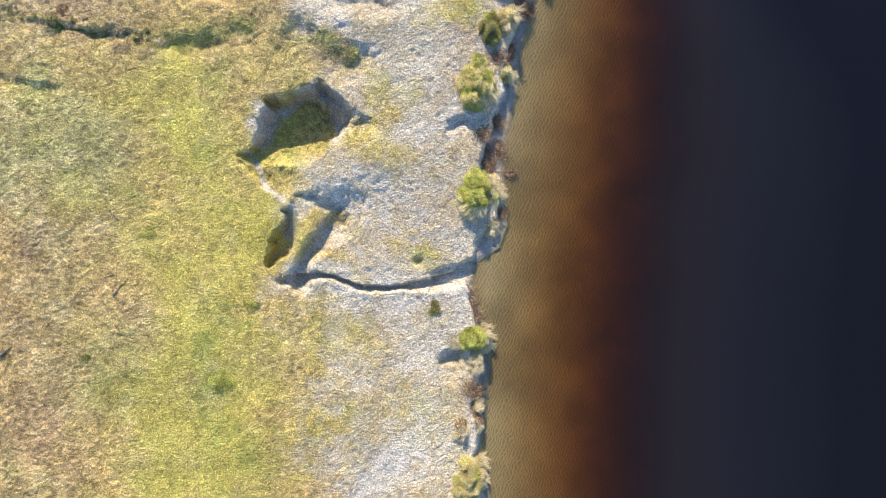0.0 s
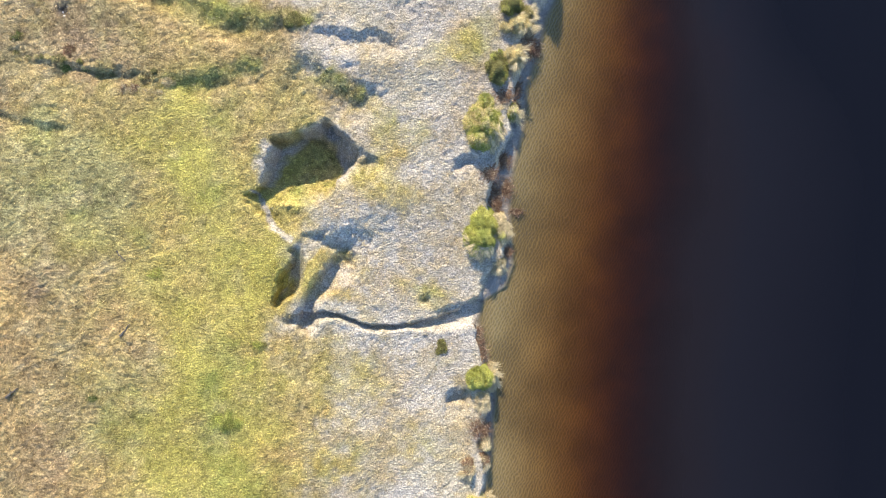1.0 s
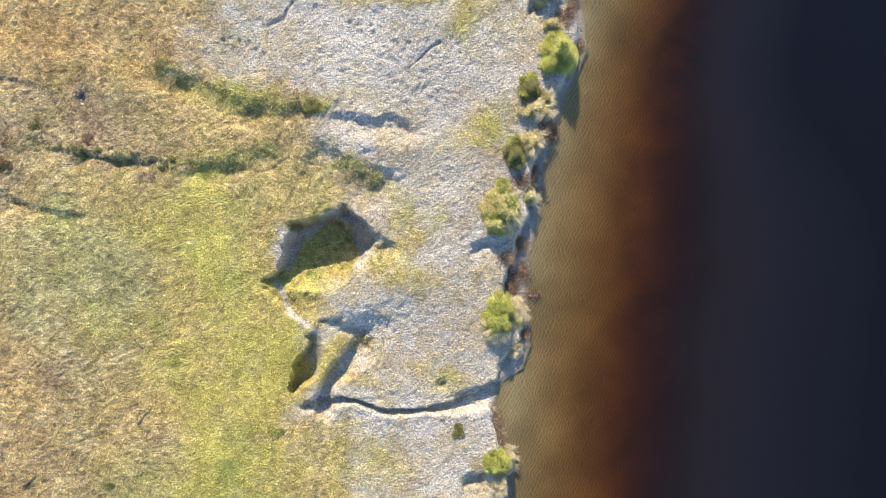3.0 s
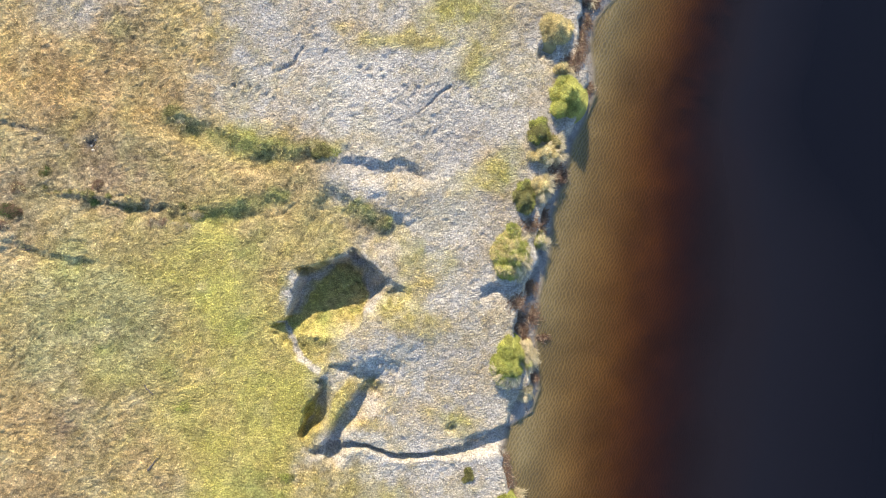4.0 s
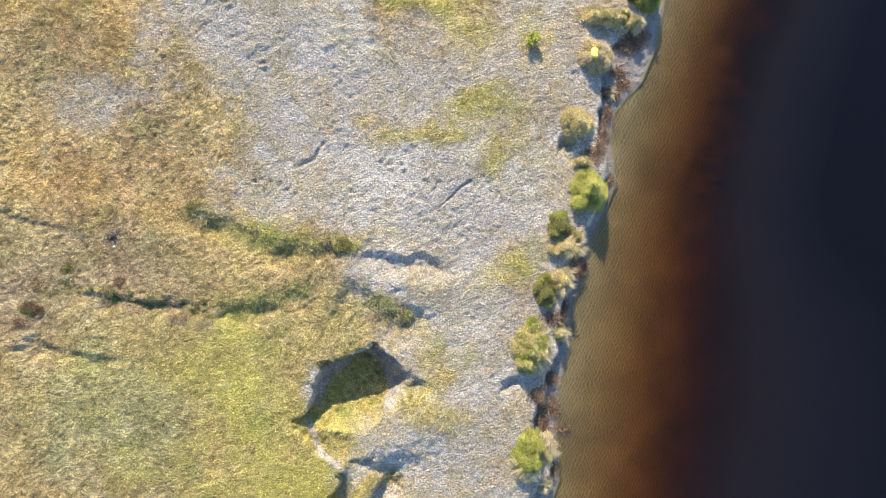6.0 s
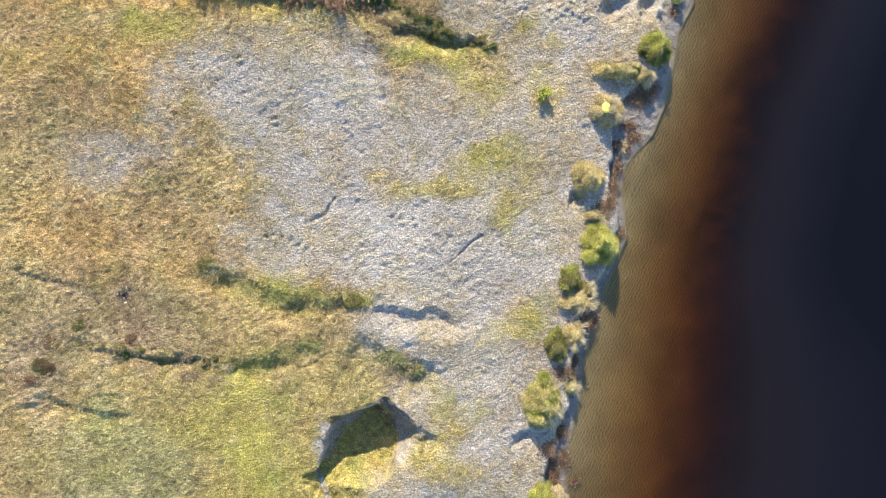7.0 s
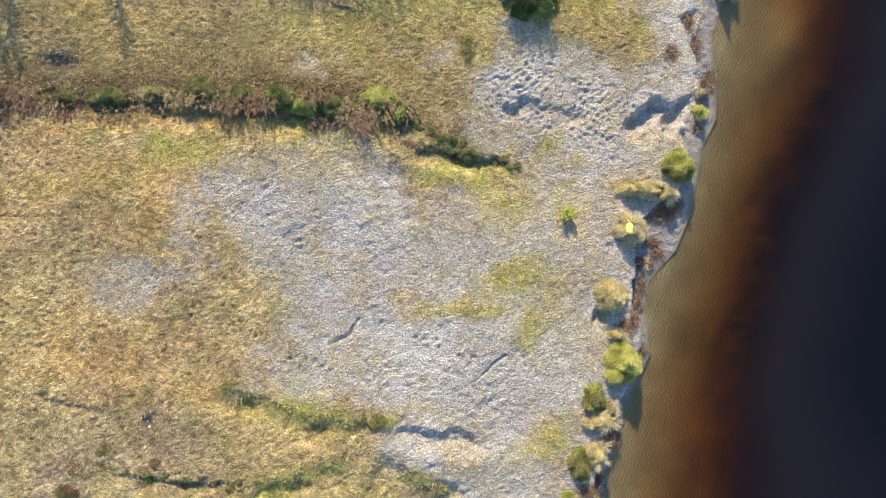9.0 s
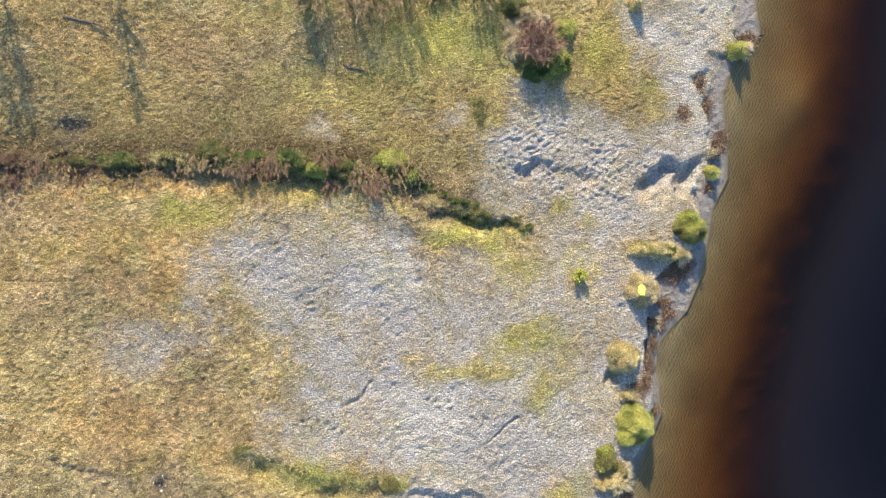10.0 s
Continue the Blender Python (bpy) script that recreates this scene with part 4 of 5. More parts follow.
def reed_clump(name, label, x, y, spread_r, tall, seed, plume=(0.36, 0.24, 0.17), leafy=(0.30, 0.28, 0.09), count=26, lean=(0.1, -0.25), group="reeds along the ditch"):
    """Upright reeds with narrow leaves and feathery seed heads."""
    rng = np.random.default_rng(seed)
    ob = thing(name, x, y, label, "reeds", group=group)
    count, tall = int(count * 1.5), tall * 0.54
    a, q = rng.uniform(0, 6.283, count), np.sqrt(rng.random(count)) * spread_r
    foot = np.stack([q * np.cos(a), q * np.sin(a) * 0.7, np.full(count, -0.12)], 1)
    height = tall * rng.uniform(0.7, 1.1, count)
    tip = foot + np.stack([(lean[0] + rng.normal(0, 0.34, count)) * height, (lean[1] + rng.normal(0, 0.34, count)) * height, height], 1)
    v, t, c = tubes(foot, tip, np.full(count, 0.012), np.full(count, 0.006), np.array((0.34, 0.27, 0.15)), rng.normal(0, 0.04, (count, 3)))
    part("stalk_mass", mesh_of("stalk_mass", v, t, LEAF, tint=c), ob)
    m = count * 9
    k = rng.integers(0, count, m)
    f = rng.uniform(0.02, 0.75, m)[:, None]
    p = foot[k] * (1 - f) + tip[k] * f
    v, t, c = blades(p, rng.uniform(0, 6.283, m), rng.uniform(-0.1, 1.0, m), rng.uniform(0.2, 0.5, m), rng.uniform(0.014, 0.028, m),
                     np.where((rng.random(m) < 0.7)[:, None], leafy, (0.40, 0.30, 0.16)) * rng.uniform(0.6, 1.3, (m, 1)))
    part("leaf_mass", mesh_of("leaf_mass", v, t, LEAF, tint=c), ob)
    m = count * 30
    k = rng.integers(0, count, m)
    f = rng.uniform(0.72, 1.06, m)[:, None]
    p = foot[k] * (1 - f) + tip[k] * f
    p = p + np.stack([np.zeros(m), -0.5 * (f[:, 0] - 0.72) * rng.uniform(0.2, 1.0, m), -0.5 * (f[:, 0] - 0.72) ** 2], 1)
    flow = np.arctan2(tip[k, 1] - foot[k, 1], tip[k, 0] - foot[k, 0])
    v, t, c = blades(p, flow + rng.normal(0, 0.45, m), rng.uniform(-0.6, 0.5, m), rng.uniform(0.07, 0.18, m), rng.uniform(0.010, 0.020, m), np.array(plume) * rng.uniform(0.5, 1.3, (m, 1)))
    part("seed_head_mass", mesh_of("seed_head_mass", v, t, LEAF, tint=c), ob, "feathery brown seed heads")
    return ob


def shrub(name, label, x, y, r, tall, seed, twig, leaf, leaves, branches=90, group=""):
    """A twiggy shrub: forked stems, fine twigs and small leaves."""
    rng = np.random.default_rng(seed)
    ob = thing(name, x, y, label, "shrub", group=group)
    n = max(branches // 6, 5)
    a = rng.uniform(0, 6.283, n)
    foot = np.stack([np.cos(a) * r * 0.12, np.sin(a) * r * 0.12, np.full(n, -0.1)], 1)
    out = rng.uniform(0.2, 0.75, n) * r
    top = np.stack([np.cos(a) * out, np.sin(a) * out, tall * rng.uniform(0.55, 0.85, n)], 1)
    v, t, c = tubes(foot, top, np.full(n, 0.02 + 0.008 * tall), np.full(n, 0.01), np.array(twig) * 0.7, rng.normal(0, 0.06 * r, (n, 3)))
    part("stem_mass", mesh_of("stem_mass", v, t, LEAF, tint=c), ob)
    m = branches * 6
    k = rng.integers(0, n, m)
    f = rng.uniform(0.3, 1.0, m)[:, None]
    p = foot[k] * (1 - f) + top[k] * f
    d = rng.normal(0, 1, (m, 3)) * (1, 1, 0.5) + (0, 0, 0.7) + top[k] / max(r, 0.1) * 0.5
    d = d / np.linalg.norm(d, axis=1, keepdims=True)
    e = p + d * rng.uniform(0.15, 0.4, (m, 1)) * r
    v, t, c = tubes(p, e, np.full(m, 0.009), np.full(m, 0.004), np.array(twig) * rng.uniform(0.7, 1.4, (m, 1)))
    part("twig_mass", mesh_of("twig_mass", v, t, LEAF, tint=c), ob)
    k = rng.integers(0, m, leaves)
    f = rng.uniform(0.2, 1.0, leaves)[:, None]
    v, t, c = blades(p[k] * (1 - f) + e[k] * f, rng.uniform(0, 6.283, leaves), rng.uniform(-0.5, 0.9, leaves), rng.uniform(0.06, 0.16, leaves), rng.uniform(0.02, 0.05, leaves),
                     np.array(leaf) * rng.uniform(0.6, 1.4, (leaves, 1)))
    part("foliage", mesh_of("foliage", v, t, LEAF, tint=c), ob)
    return ob


def stick(name, label, x, y, length, r, turn, seed, forks=2, lift=0.05):
    """A bent, tapering dead branch with side twigs."""
    rng = np.random.default_rng(seed)
    bm = bmesh.new()
    spine = [Vector((length * (k / 6 - 0.5), rng.normal(0, 0.04 * length), lift + r + rng.normal(0, r * 0.4))) for k in range(7)]
    lines = [(spine, r)]
    for _ in range(forks):
        k = int(rng.integers(1, 6))
        d = Vector((rng.uniform(0.1, 0.3), rng.choice((-1, 1)) * rng.uniform(0.15, 0.35), rng.uniform(0.0, 0.15))) * length
        lines.append(([spine[k], spine[k] + d * 0.5 + Vector((0, 0, 0.02)), spine[k] + d], r * 0.5))
    for pts, rad in lines:
        last = None
        for i, p in enumerate(pts):
            rr = rad * (1 - 0.65 * i / (len(pts) - 1))
            ring = [bm.verts.new(p + Vector((0, math.cos(q) * rr, math.sin(q) * rr))) for q in (0, 1.047, 2.094, 3.14, 4.189, 5.236)]
            if last:
                for j in range(6):
                    bm.faces.new((last[j], last[(j + 1) % 6], ring[(j + 1) % 6], ring[j]))
            else:
                bm.faces.new(ring)
            last = ring
        bm.faces.new(last[::-1])
    me = bpy.data.meshes.new(name)
    bmesh.ops.recalc_face_normals(bm, faces=bm.faces)
    bm.to_mesh(me), bm.free()
    me.materials.append(WOOD)
    ob = new(name, me)
    ob.location, ob.rotation_euler = (x, y, ground_z(x, y) - 0.02), (0, 0, radians(turn))
    return tagged(ob, label, "branch")


def rock(name, label, x, y, size, seed, mat, squash=0.6, category="stone", group=""):
    rng = np.random.default_rng(seed)
    bm = bmesh.new()
    bmesh.ops.create_icosphere(bm, subdivisions=2, radius=size / 2)
    axis = Vector(rng.normal(0, 1, 3)).normalized()
    for v in bm.verts:
        v.co *= 1 + 0.28 * noise.noise(v.co / size * 2.2 + Vector((seed * 3.1, 0, 0)))
        v.co -= axis * max(v.co.dot(axis) - size * 0.33, 0) * 0.8
        v.co.z *= squash
    me = bpy.data.meshes.new(name)
    bm.to_mesh(me), bm.free()
    me.materials.append(mat)
    ob = new(name, me)
    ob.location, ob.rotation_euler = (x, y, ground_z(x, y) + size * squash * 0.25), (0, 0, rng.uniform(0, 6))
    return tagged(ob, label, category, group)


def debris(label, x, y, rx, ry, seed):
    """Washed-up dead stems and withered leaves, lying tangled on the strand."""
    rng = np.random.default_rng(seed)
    ob = thing("dead_growth", x, y, label, "dead plants", group="dead growth on the strand")
    n = int(60 + 260 * rx * ry)
    a = np.stack([rng.normal(0, rx * 0.5, n), rng.normal(0, ry * 0.5, n), rng.uniform(0.0, 0.12, n)], 1)
    way, reach = rng.uniform(0, 6.283, n), rng.uniform(0.1, 0.38, n)
    b = a + np.stack([np.cos(way) * reach, np.sin(way) * reach, rng.uniform(-0.06, 0.12, n)], 1)
    hue = np.where((rng.random(n) < 0.65)[:, None], (0.20, 0.115, 0.075), (0.40, 0.29, 0.19)) * rng.uniform(0.6, 1.4, (n, 1))
    v, t, c = tubes(a, b, np.full(n, 0.011), np.full(n, 0.005), hue, rng.normal(0, 0.03, (n, 3)))
    part("stem_mass", mesh_of("stem_mass", v, t, LEAF, tint=c), ob)
    n = n * 3
    p = np.stack([rng.normal(0, rx * 0.45, n), rng.normal(0, ry * 0.45, n), rng.uniform(0.0, 0.10, n)], 1)
    hue = np.where((rng.random(n) < 0.7)[:, None], (0.24, 0.14, 0.085), (0.45, 0.33, 0.20)) * rng.uniform(0.5, 1.3, (n, 1))
    v, t, c = blades(p, rng.uniform(0, 6.283, n), rng.uniform(-0.1, 0.7, n), rng.uniform(0.06, 0.16, n), rng.uniform(0.02, 0.045, n), hue)
    part("leaf_mass", mesh_of("leaf_mass", v, t, LEAF, tint=c), ob)


BANK_GREEN = "yellow-green sedge tussock with bleached leaves on the muddy bank"
BANK_GOLD = "golden dry sedge tussock at the edge of the river bank"
BANK_STRAW = "small tuft of bleached straw hanging over the river bank"
BANK_DARK = "low olive-green tuft in the shade of the bank"
tuft_seed = 100


def river_tuft(name, label, x, y, rx, ry, h, main, second, straw):
    global tuft_seed
    tussock(name, label, x, y, rx * 1.05, ry * 1.05, h * 0.84, main, second, tuft_seed, straw_side=straw)
    tuft_seed += 1


river_tuft("sedge_tussock", BANK_GREEN, 2.87, 8.45, 1.05, 1.50, 1.20, "green", "gold", -40)
river_tuft("straw_tuft", BANK_STRAW, 4.35, 9.15, 0.55, 0.55, 0.90, "green", "straw", -10)
river_tuft("sedge_tussock", BANK_GREEN, 2.79, 2.60, 0.95, 1.40, 1.20, "green", "bright", -90)
river_tuft("straw_tuft", BANK_STRAW, 3.80, 2.80, 0.52, 0.95, 0.95, "straw", "bright", -30)
river_tuft("straw_tuft", BANK_STRAW, 3.78, 0.98, 0.40, 0.50, 0.70, "straw", "olive", -90)
river_tuft("sedge_tussock", BANK_GREEN, 5.95, 16.80, 1.10, 1.25, 1.40, "bright", "green", None)
river_tuft("sedge_tussock", BANK_GOLD, 5.25, 20.45, 0.95, 1.05, 1.30, "gold", "straw", None)
river_tuft("sedge_tussock", BANK_GOLD, 4.70, 13.72, 0.95, 0.50, 0.85, "gold", "straw", -20)
river_tuft("olive_tuft", BANK_DARK, 4.34, 14.96, 0.70, 0.75, 0.80, "olive", "green", None)
river_tuft("straw_tuft", BANK_GOLD, 5.25, 14.30, 0.40, 0.45, 0.60, "gold", "olive", 20)
river_tuft("straw_tuft", BANK_GOLD, 4.50, 12.05, 0.50, 0.75, 0.90, "gold", "straw", -30)
river_tuft("olive_tuft", BANK_DARK, 3.65, 11.45, 0.65, 1.00, 0.90, "olive", "green", None)
river_tuft("straw_tuft", BANK_GOLD, 5.70, 18.35, 0.50, 0.45, 0.55, "gold", "brown", 0)
river_tuft("sedge_tussock", BANK_GREEN, 2.70, -5.20, 0.70, 0.75, 1.00, "green", "bright", None)
river_tuft("straw_tuft", BANK_STRAW, 3.30, -5.20, 0.38, 0.80, 0.90, "straw", "bright", -20)
river_tuft("straw_tuft", BANK_STRAW, 2.84, -6.35, 0.42, 0.50, 0.65, "straw", "gold", -95)
river_tuft("straw_tuft", BANK_STRAW, 3.05, -8.86, 0.38, 0.38, 0.75, "straw", "gold", None)
river_tuft("straw_tuft", BANK_STRAW, 2.05, -10.00, 0.38, 0.65, 0.60, "straw", "brown", -100)
river_tuft("straw_tuft", BANK_STRAW, 2.98, -9.75, 0.30, 0.35, 0.60, "straw", "brown", -60)
river_tuft("sedge_tussock", BANK_GOLD, 2.35, -12.75, 0.85, 1.30, 0.80, "gold", "green", None)
river_tuft("straw_tuft", BANK_STRAW, 3.05, -12.60, 0.35, 1.10, 0.70, "straw", "gold", 0)
river_tuft("olive_tuft", BANK_DARK, 0.57, -3.51, 0.35, 0.45, 0.14, "olive", "green", None)
river_tuft("sedge_tussock", BANK_GOLD, 6.30, 24.00, 1.05, 0.95, 1.00, "straw", "gold", None)
river_tuft("sedge_tussock", BANK_GREEN, 9.05, 27.45, 0.88, 0.95, 1.30, "green", "olive", None)
river_tuft("sedge_tussock", BANK_GOLD, 7.02, 26.20, 1.40, 0.45, 0.85, "gold", "green", None)
river_tuft("straw_tuft", BANK_GOLD, 8.40, 25.95, 0.55, 0.40, 0.70, "gold", "straw", -20)
river_tuft("sedge_tussock", BANK_GOLD, 10.42, 30.50, 0.46, 0.48, 0.85, "bright", "gold", None)
river_tuft("sedge_tussock", BANK_GOLD, 11.72, 37.25, 0.64, 0.60, 1.00, "bright", "gold", 20)
river_tuft("straw_tuft", BANK_GOLD, 5.97, 39.55, 0.45, 0.45, 0.86, "gold", "bright", None)
river_tuft("straw_tuft", BANK_GOLD, 7.15, 22.20, 0.28, 0.28, 0.40, "brown", "straw", 0)
river_tuft("brown_tuft", "clump of brown dead leaves on the river bank", 10.41, 31.49, 0.4, 0.4, 0.61, "brown", "straw", None)

# dead brown growth scattered below the bank
for k, (x, y, rx, ry) in enumerate((
    (3.26, 5.78, 0.5, 0.5), (3.42, 4.71, 0.5, 0.7), (4.19, 5.01, 0.4, 0.6), (4.75, 3.78, 0.5, 0.2), (4.05, 6.53, 0.35, 0.5), (4.70, 10.50, 0.35, 0.7), (2.62, -7.95, 0.6, 0.6), (2.77, -3.98, 0.4, 0.5),
    (5.30, 12.95, 0.35, 0.8), (5.10, 14.17, 0.4, 0.6), (6.85, 20.00, 0.3, 0.9), (6.60, 19.08, 0.35, 0.6), (6.10, 18.60, 0.5, 0.6), (7.10, 22.21, 0.3, 0.3), (2.62, -3.37, 0.35, 0.35), (4.05, 9.95, 0.6, 0.4),
    (7.75, 23.30, 0.5, 0.25), (8.05, 22.70, 0.4, 0.3), (7.55, 22.10, 0.3, 0.4), (7.20, 21.10, 0.2, 0.5), (8.14, 24.80, 0.8, 0.4), (8.94, 25.27, 0.5, 0.5), (10.82, 31.93, 0.4, 0.6), (11.00, 32.40, 0.3, 0.5), (10.10, 34.10, 0.4, 0.8), (9.80, 35.30, 0.4, 0.6), (8.77, 33.70, 0.4, 0.5), (12.60, 37.90, 0.4, 0.4),
)):
    debris("tangle of reddish-brown dead stems on the strand", x, y, rx, ry, 300 + k)

rng = np.random.default_rng(55)
for k in range(18):
    y = float(rng.uniform(-12.0, 38.0))
    gap = float(shore_x(y) - bank_x(y))
    if gap > 0.35:
        debris("tangle of reddish-brown dead stems on the strand", float(bank_x(y)) + gap * float(rng.uniform(0.05, 0.5)), y, float(rng.uniform(0.18, 0.35)), float(rng.uniform(0.2, 0.5)), 330 + k)

# first clump is rushes; most others stand in for dark shadow lines
LOW_CLUMP = "low dark green clump for rushes and shadow lines in the dry meadow"
for k, (x, y, rx, ry, h, main, second) in enumerate((
    (-10.70, -7.20, 1.0, 0.75, 0.16, "green", "dark"), (-9.04, -3.29, 0.5, 0.4, 0.16, "olive", "green"), (-14.49, 0.42, 0.8, 0.5, 0.12, "olive", "green"),
    (-14.87, 15.80, 0.55, 0.4, 0.22, "olive", "gold"), (-6.98, 13.74, 0.9, 0.45, 0.3, "olive", "green"),
    (-18.82, 11.21, 0.8, 0.4, 0.25, "dark", "olive"), (-21.04, 12.54, 0.5, 0.3, 0.2, "olive", "dark"), (-2.43, 33.47, 0.7, 1.0, 0.22, "olive", "green"),
    (-17.49, -5.93, 0.35, 0.35, 0.2, "dark", "olive"),
)):
    tussock("low_clump", LOW_CLUMP, x, y, rx, ry, h * 0.5, main, second, 400 + k, dense=0.6, group="rushes in the meadow")

shrub("small_bush", "small round bright green bush on bare soil", 2.86, 24.80, 0.5, 0.75, 31, (0.25, 0.24, 0.09), (0.50, 0.50, 0.10), 2200, 110)
shrub("red_shrub", "leafless reddish-brown twiggy shrub in green grass", 0.55, 37.03, 1.75, 1.9, 32, (0.40, 0.25, 0.18), (0.38, 0.24, 0.16), 1300, 330)
for k, (x, y, rx, ry, h, main, second) in enumerate((
    (-0.70, 37.50, 0.8, 1.4, 0.6, "straw", "gold"), (0.30, 38.55, 1.0, 0.6, 0.7, "straw", "gold"), (0.46, 35.75, 1.2, 0.7, 0.28, "dark", "green"), (1.70, 36.14, 0.8, 0.9, 0.5, "green", "dark"),
    (2.16, 37.99, 0.6, 0.8, 0.5, "green", "bright"), (-0.77, 39.11, 0.9, 0.7, 0.6, "olive", "dark"),
)):
    tussock("tall_grass_clump", "tall rank grass clump round the brown shrub", x, y, rx, ry, h, main, second, 440 + k, group="tall grass round the shrub")

PINK, FAWN = (0.34, 0.19, 0.13), (0.46, 0.32, 0.18)
REED = "brown reed clump with drooping feathery seed heads"
reed_clump("reed_clump", REED, -26.18, 29.78, 0.7, 1.0, 500, PINK, (0.34, 0.24, 0.12), 22)
reed_clump("reed_clump", REED, -25.05, 30.48, 0.6, 1.3, 501, PINK, (0.30, 0.24, 0.13), 24)
reed_clump("reed_clump", REED, -23.87, 30.16, 0.7, 0.9, 502, FAWN, (0.4, 0.28, 0.12), 22)
reed_clump("reed_clump", REED, -22.64, 29.95, 0.8, 0.9, 503, PINK, (0.38, 0.24, 0.12), 22)
reed_clump("reed_clump", REED, -21.11, 29.62, 0.8, 0.9, 504, FAWN, (0.52, 0.38, 0.11), 40)
reed_clump("reed_clump", REED, -19.86, 29.69, 0.8, 0.9, 505, FAWN, (0.48, 0.36, 0.11), 36)
reed_clump("reed_clump", REED, -18.47, 30.38, 0.9, 0.8, 506, FAWN, (0.24, 0.22, 0.09), 24)
reed_clump("reed_clump", REED, -17.20, 30.54, 0.6, 1.3, 507, FAWN, (0.26, 0.26, 0.1), 22)
reed_clump("reed_clump", REED, -15.92, 30.71, 0.8, 0.9, 508, FAWN, (0.18, 0.2, 0.07), 24)
reed_clump("reed_clump", REED, -14.72, 30.52, 0.7, 1.6, 509, PINK, (0.26, 0.25, 0.1), 30)
reed_clump("reed_clump", REED, -13.29, 30.60, 0.6, 1.6, 510, PINK, (0.28, 0.22, 0.1), 30)
reed_clump("reed_clump", REED, -12.20, 31.06, 0.8, 1.0, 511, FAWN, (0.12, 0.2, 0.05), 24)
reed_clump("reed_clump", REED, -10.51, 31.08, 0.7, 1.5, 512, PINK, (0.2, 0.22, 0.08), 30)
reed_clump("reed_clump", REED, -10.30, 29.61, 0.5, 1.1, 513, PINK, (0.36, 0.32, 0.12), 20)
reed_clump("reed_clump", REED, -8.98, 30.36, 0.7, 0.9, 514, FAWN, (0.22, 0.25, 0.08), 24)
reed_clump("reed_clump", REED, -8.24, 29.72, 0.8, 1.9, 515, PINK, (0.44, 0.32, 0.18), 36)
reed_clump("reed_clump", REED, -6.77, 30.39, 0.9, 1.4, 516, FAWN, (0.36, 0.32, 0.10), 36)
reed_clump("reed_clump", REED, -5.88, 30.26, 0.7, 1.2, 517, FAWN, (0.10, 0.17, 0.05), 28)
reed_clump("reed_clump", REED, -5.48, 28.86, 0.7, 0.9, 518, FAWN, (0.5, 0.4, 0.16), 28)
reed_clump("reed_clump", REED, -4.67, 28.03, 0.6, 0.6, 519, FAWN, (0.46, 0.38, 0.14), 22)
reed_clump("reed_clump", REED, -11.08, 39.45, 1.0, 3.6, 520, FAWN, (0.2, 0.2, 0.07), 40)
reed_clump("reed_clump", REED, -8.73, 39.41, 1.1, 3.7, 521, FAWN, (0.26, 0.2, 0.1), 50)
reed_clump("reed_clump", REED, -6.95, 39.65, 1.0, 3.5, 522, FAWN, (0.16, 0.18, 0.06), 40)
reed_clump("reed_clump", REED, -2.14, 39.88, 1.0, 2.6, 523, FAWN, (0.16, 0.2, 0.06), 40)
reed_clump("reed_clump", REED, -4.56, 39.92, 1.0, 1.2, 524, FAWN, (0.22, 0.22, 0.07), 36)

for k, (x, y, rx, ry, h, main, second) in enumerate((
    (-26.19, 30.55, 1.2, 0.5, 0.5, "brown", "olive"), (-23.19, 30.60, 1.4, 0.5, 0.45, "olive", "brown"), (-20.84, 30.63, 1.3, 0.5, 0.45, "olive", "dark"), (-18.47, 30.81, 1.3, 0.5, 0.4, "olive", "gold"),
    (-16.21, 31.14, 1.2, 0.6, 0.5, "olive", "dark"), (-14.50, 30.73, 1.3, 0.6, 0.5, "dark", "green"), (-12.19, 30.76, 0.9, 0.7, 0.55, "dark", "green"), (-11.03, 30.34, 1.0, 0.5, 0.5, "green", "dark"),
    (-9.72, 30.35, 0.8, 0.6, 0.5, "olive", "dark"), (-7.21, 30.69, 1.0, 0.8, 0.7, "green", "gold"), (-6.02, 30.11, 0.6, 0.9, 0.6, "dark", "green"), (-5.12, 28.62, 1.0, 0.6, 0.5, "gold", "straw"),
)):
    tussock("rank_grass_clump", "rank shaded grass clump among the ditch reeds", x, y, rx, ry, h, main, second, 560 + k, dense=0.8, group="rank grass along the ditch")

for k, (x, y, rx, ry, h, main, second, label) in enumerate((
    (-14.45, 9.69, 0.8, 0.35, 0.2, "straw", "gold", "flattened pale straw at a turf edge"), (-15.45, 9.98, 0.6, 0.3, 0.2, "straw", "brown", "flattened pale straw at a turf edge"),
    (-13.68, 10.41, 0.5, 0.3, 0.25, "gold", "straw", "flattened pale straw at a turf edge"), (-22.83, 10.58, 0.8, 0.5, 0.3, "brown", "dark", "reddish-brown dead dock plants in the meadow"),
    (-23.24, 9.87, 0.6, 0.4, 0.3, "brown", "straw", "reddish-brown dead dock plants in the meadow"), (-22.42, 11.73, 0.5, 0.4, 0.25, "brown", "gold", "reddish-brown dead dock plants in the meadow"),
    (-18.54, 11.88, 0.5, 0.5, 0.2, "brown", "olive", "reddish-brown dead dock plants in the meadow"), (-26.18, 29.41, 1.0, 0.4, 0.3, "brown", "gold", "reddish-brown dead dock plants in the meadow"),
)):
    tussock("dry_plant_clump", label, x, y, rx, ry, h * 0.5, main, second, 600 + k, dense=0.7, group="dry plants in the meadow")


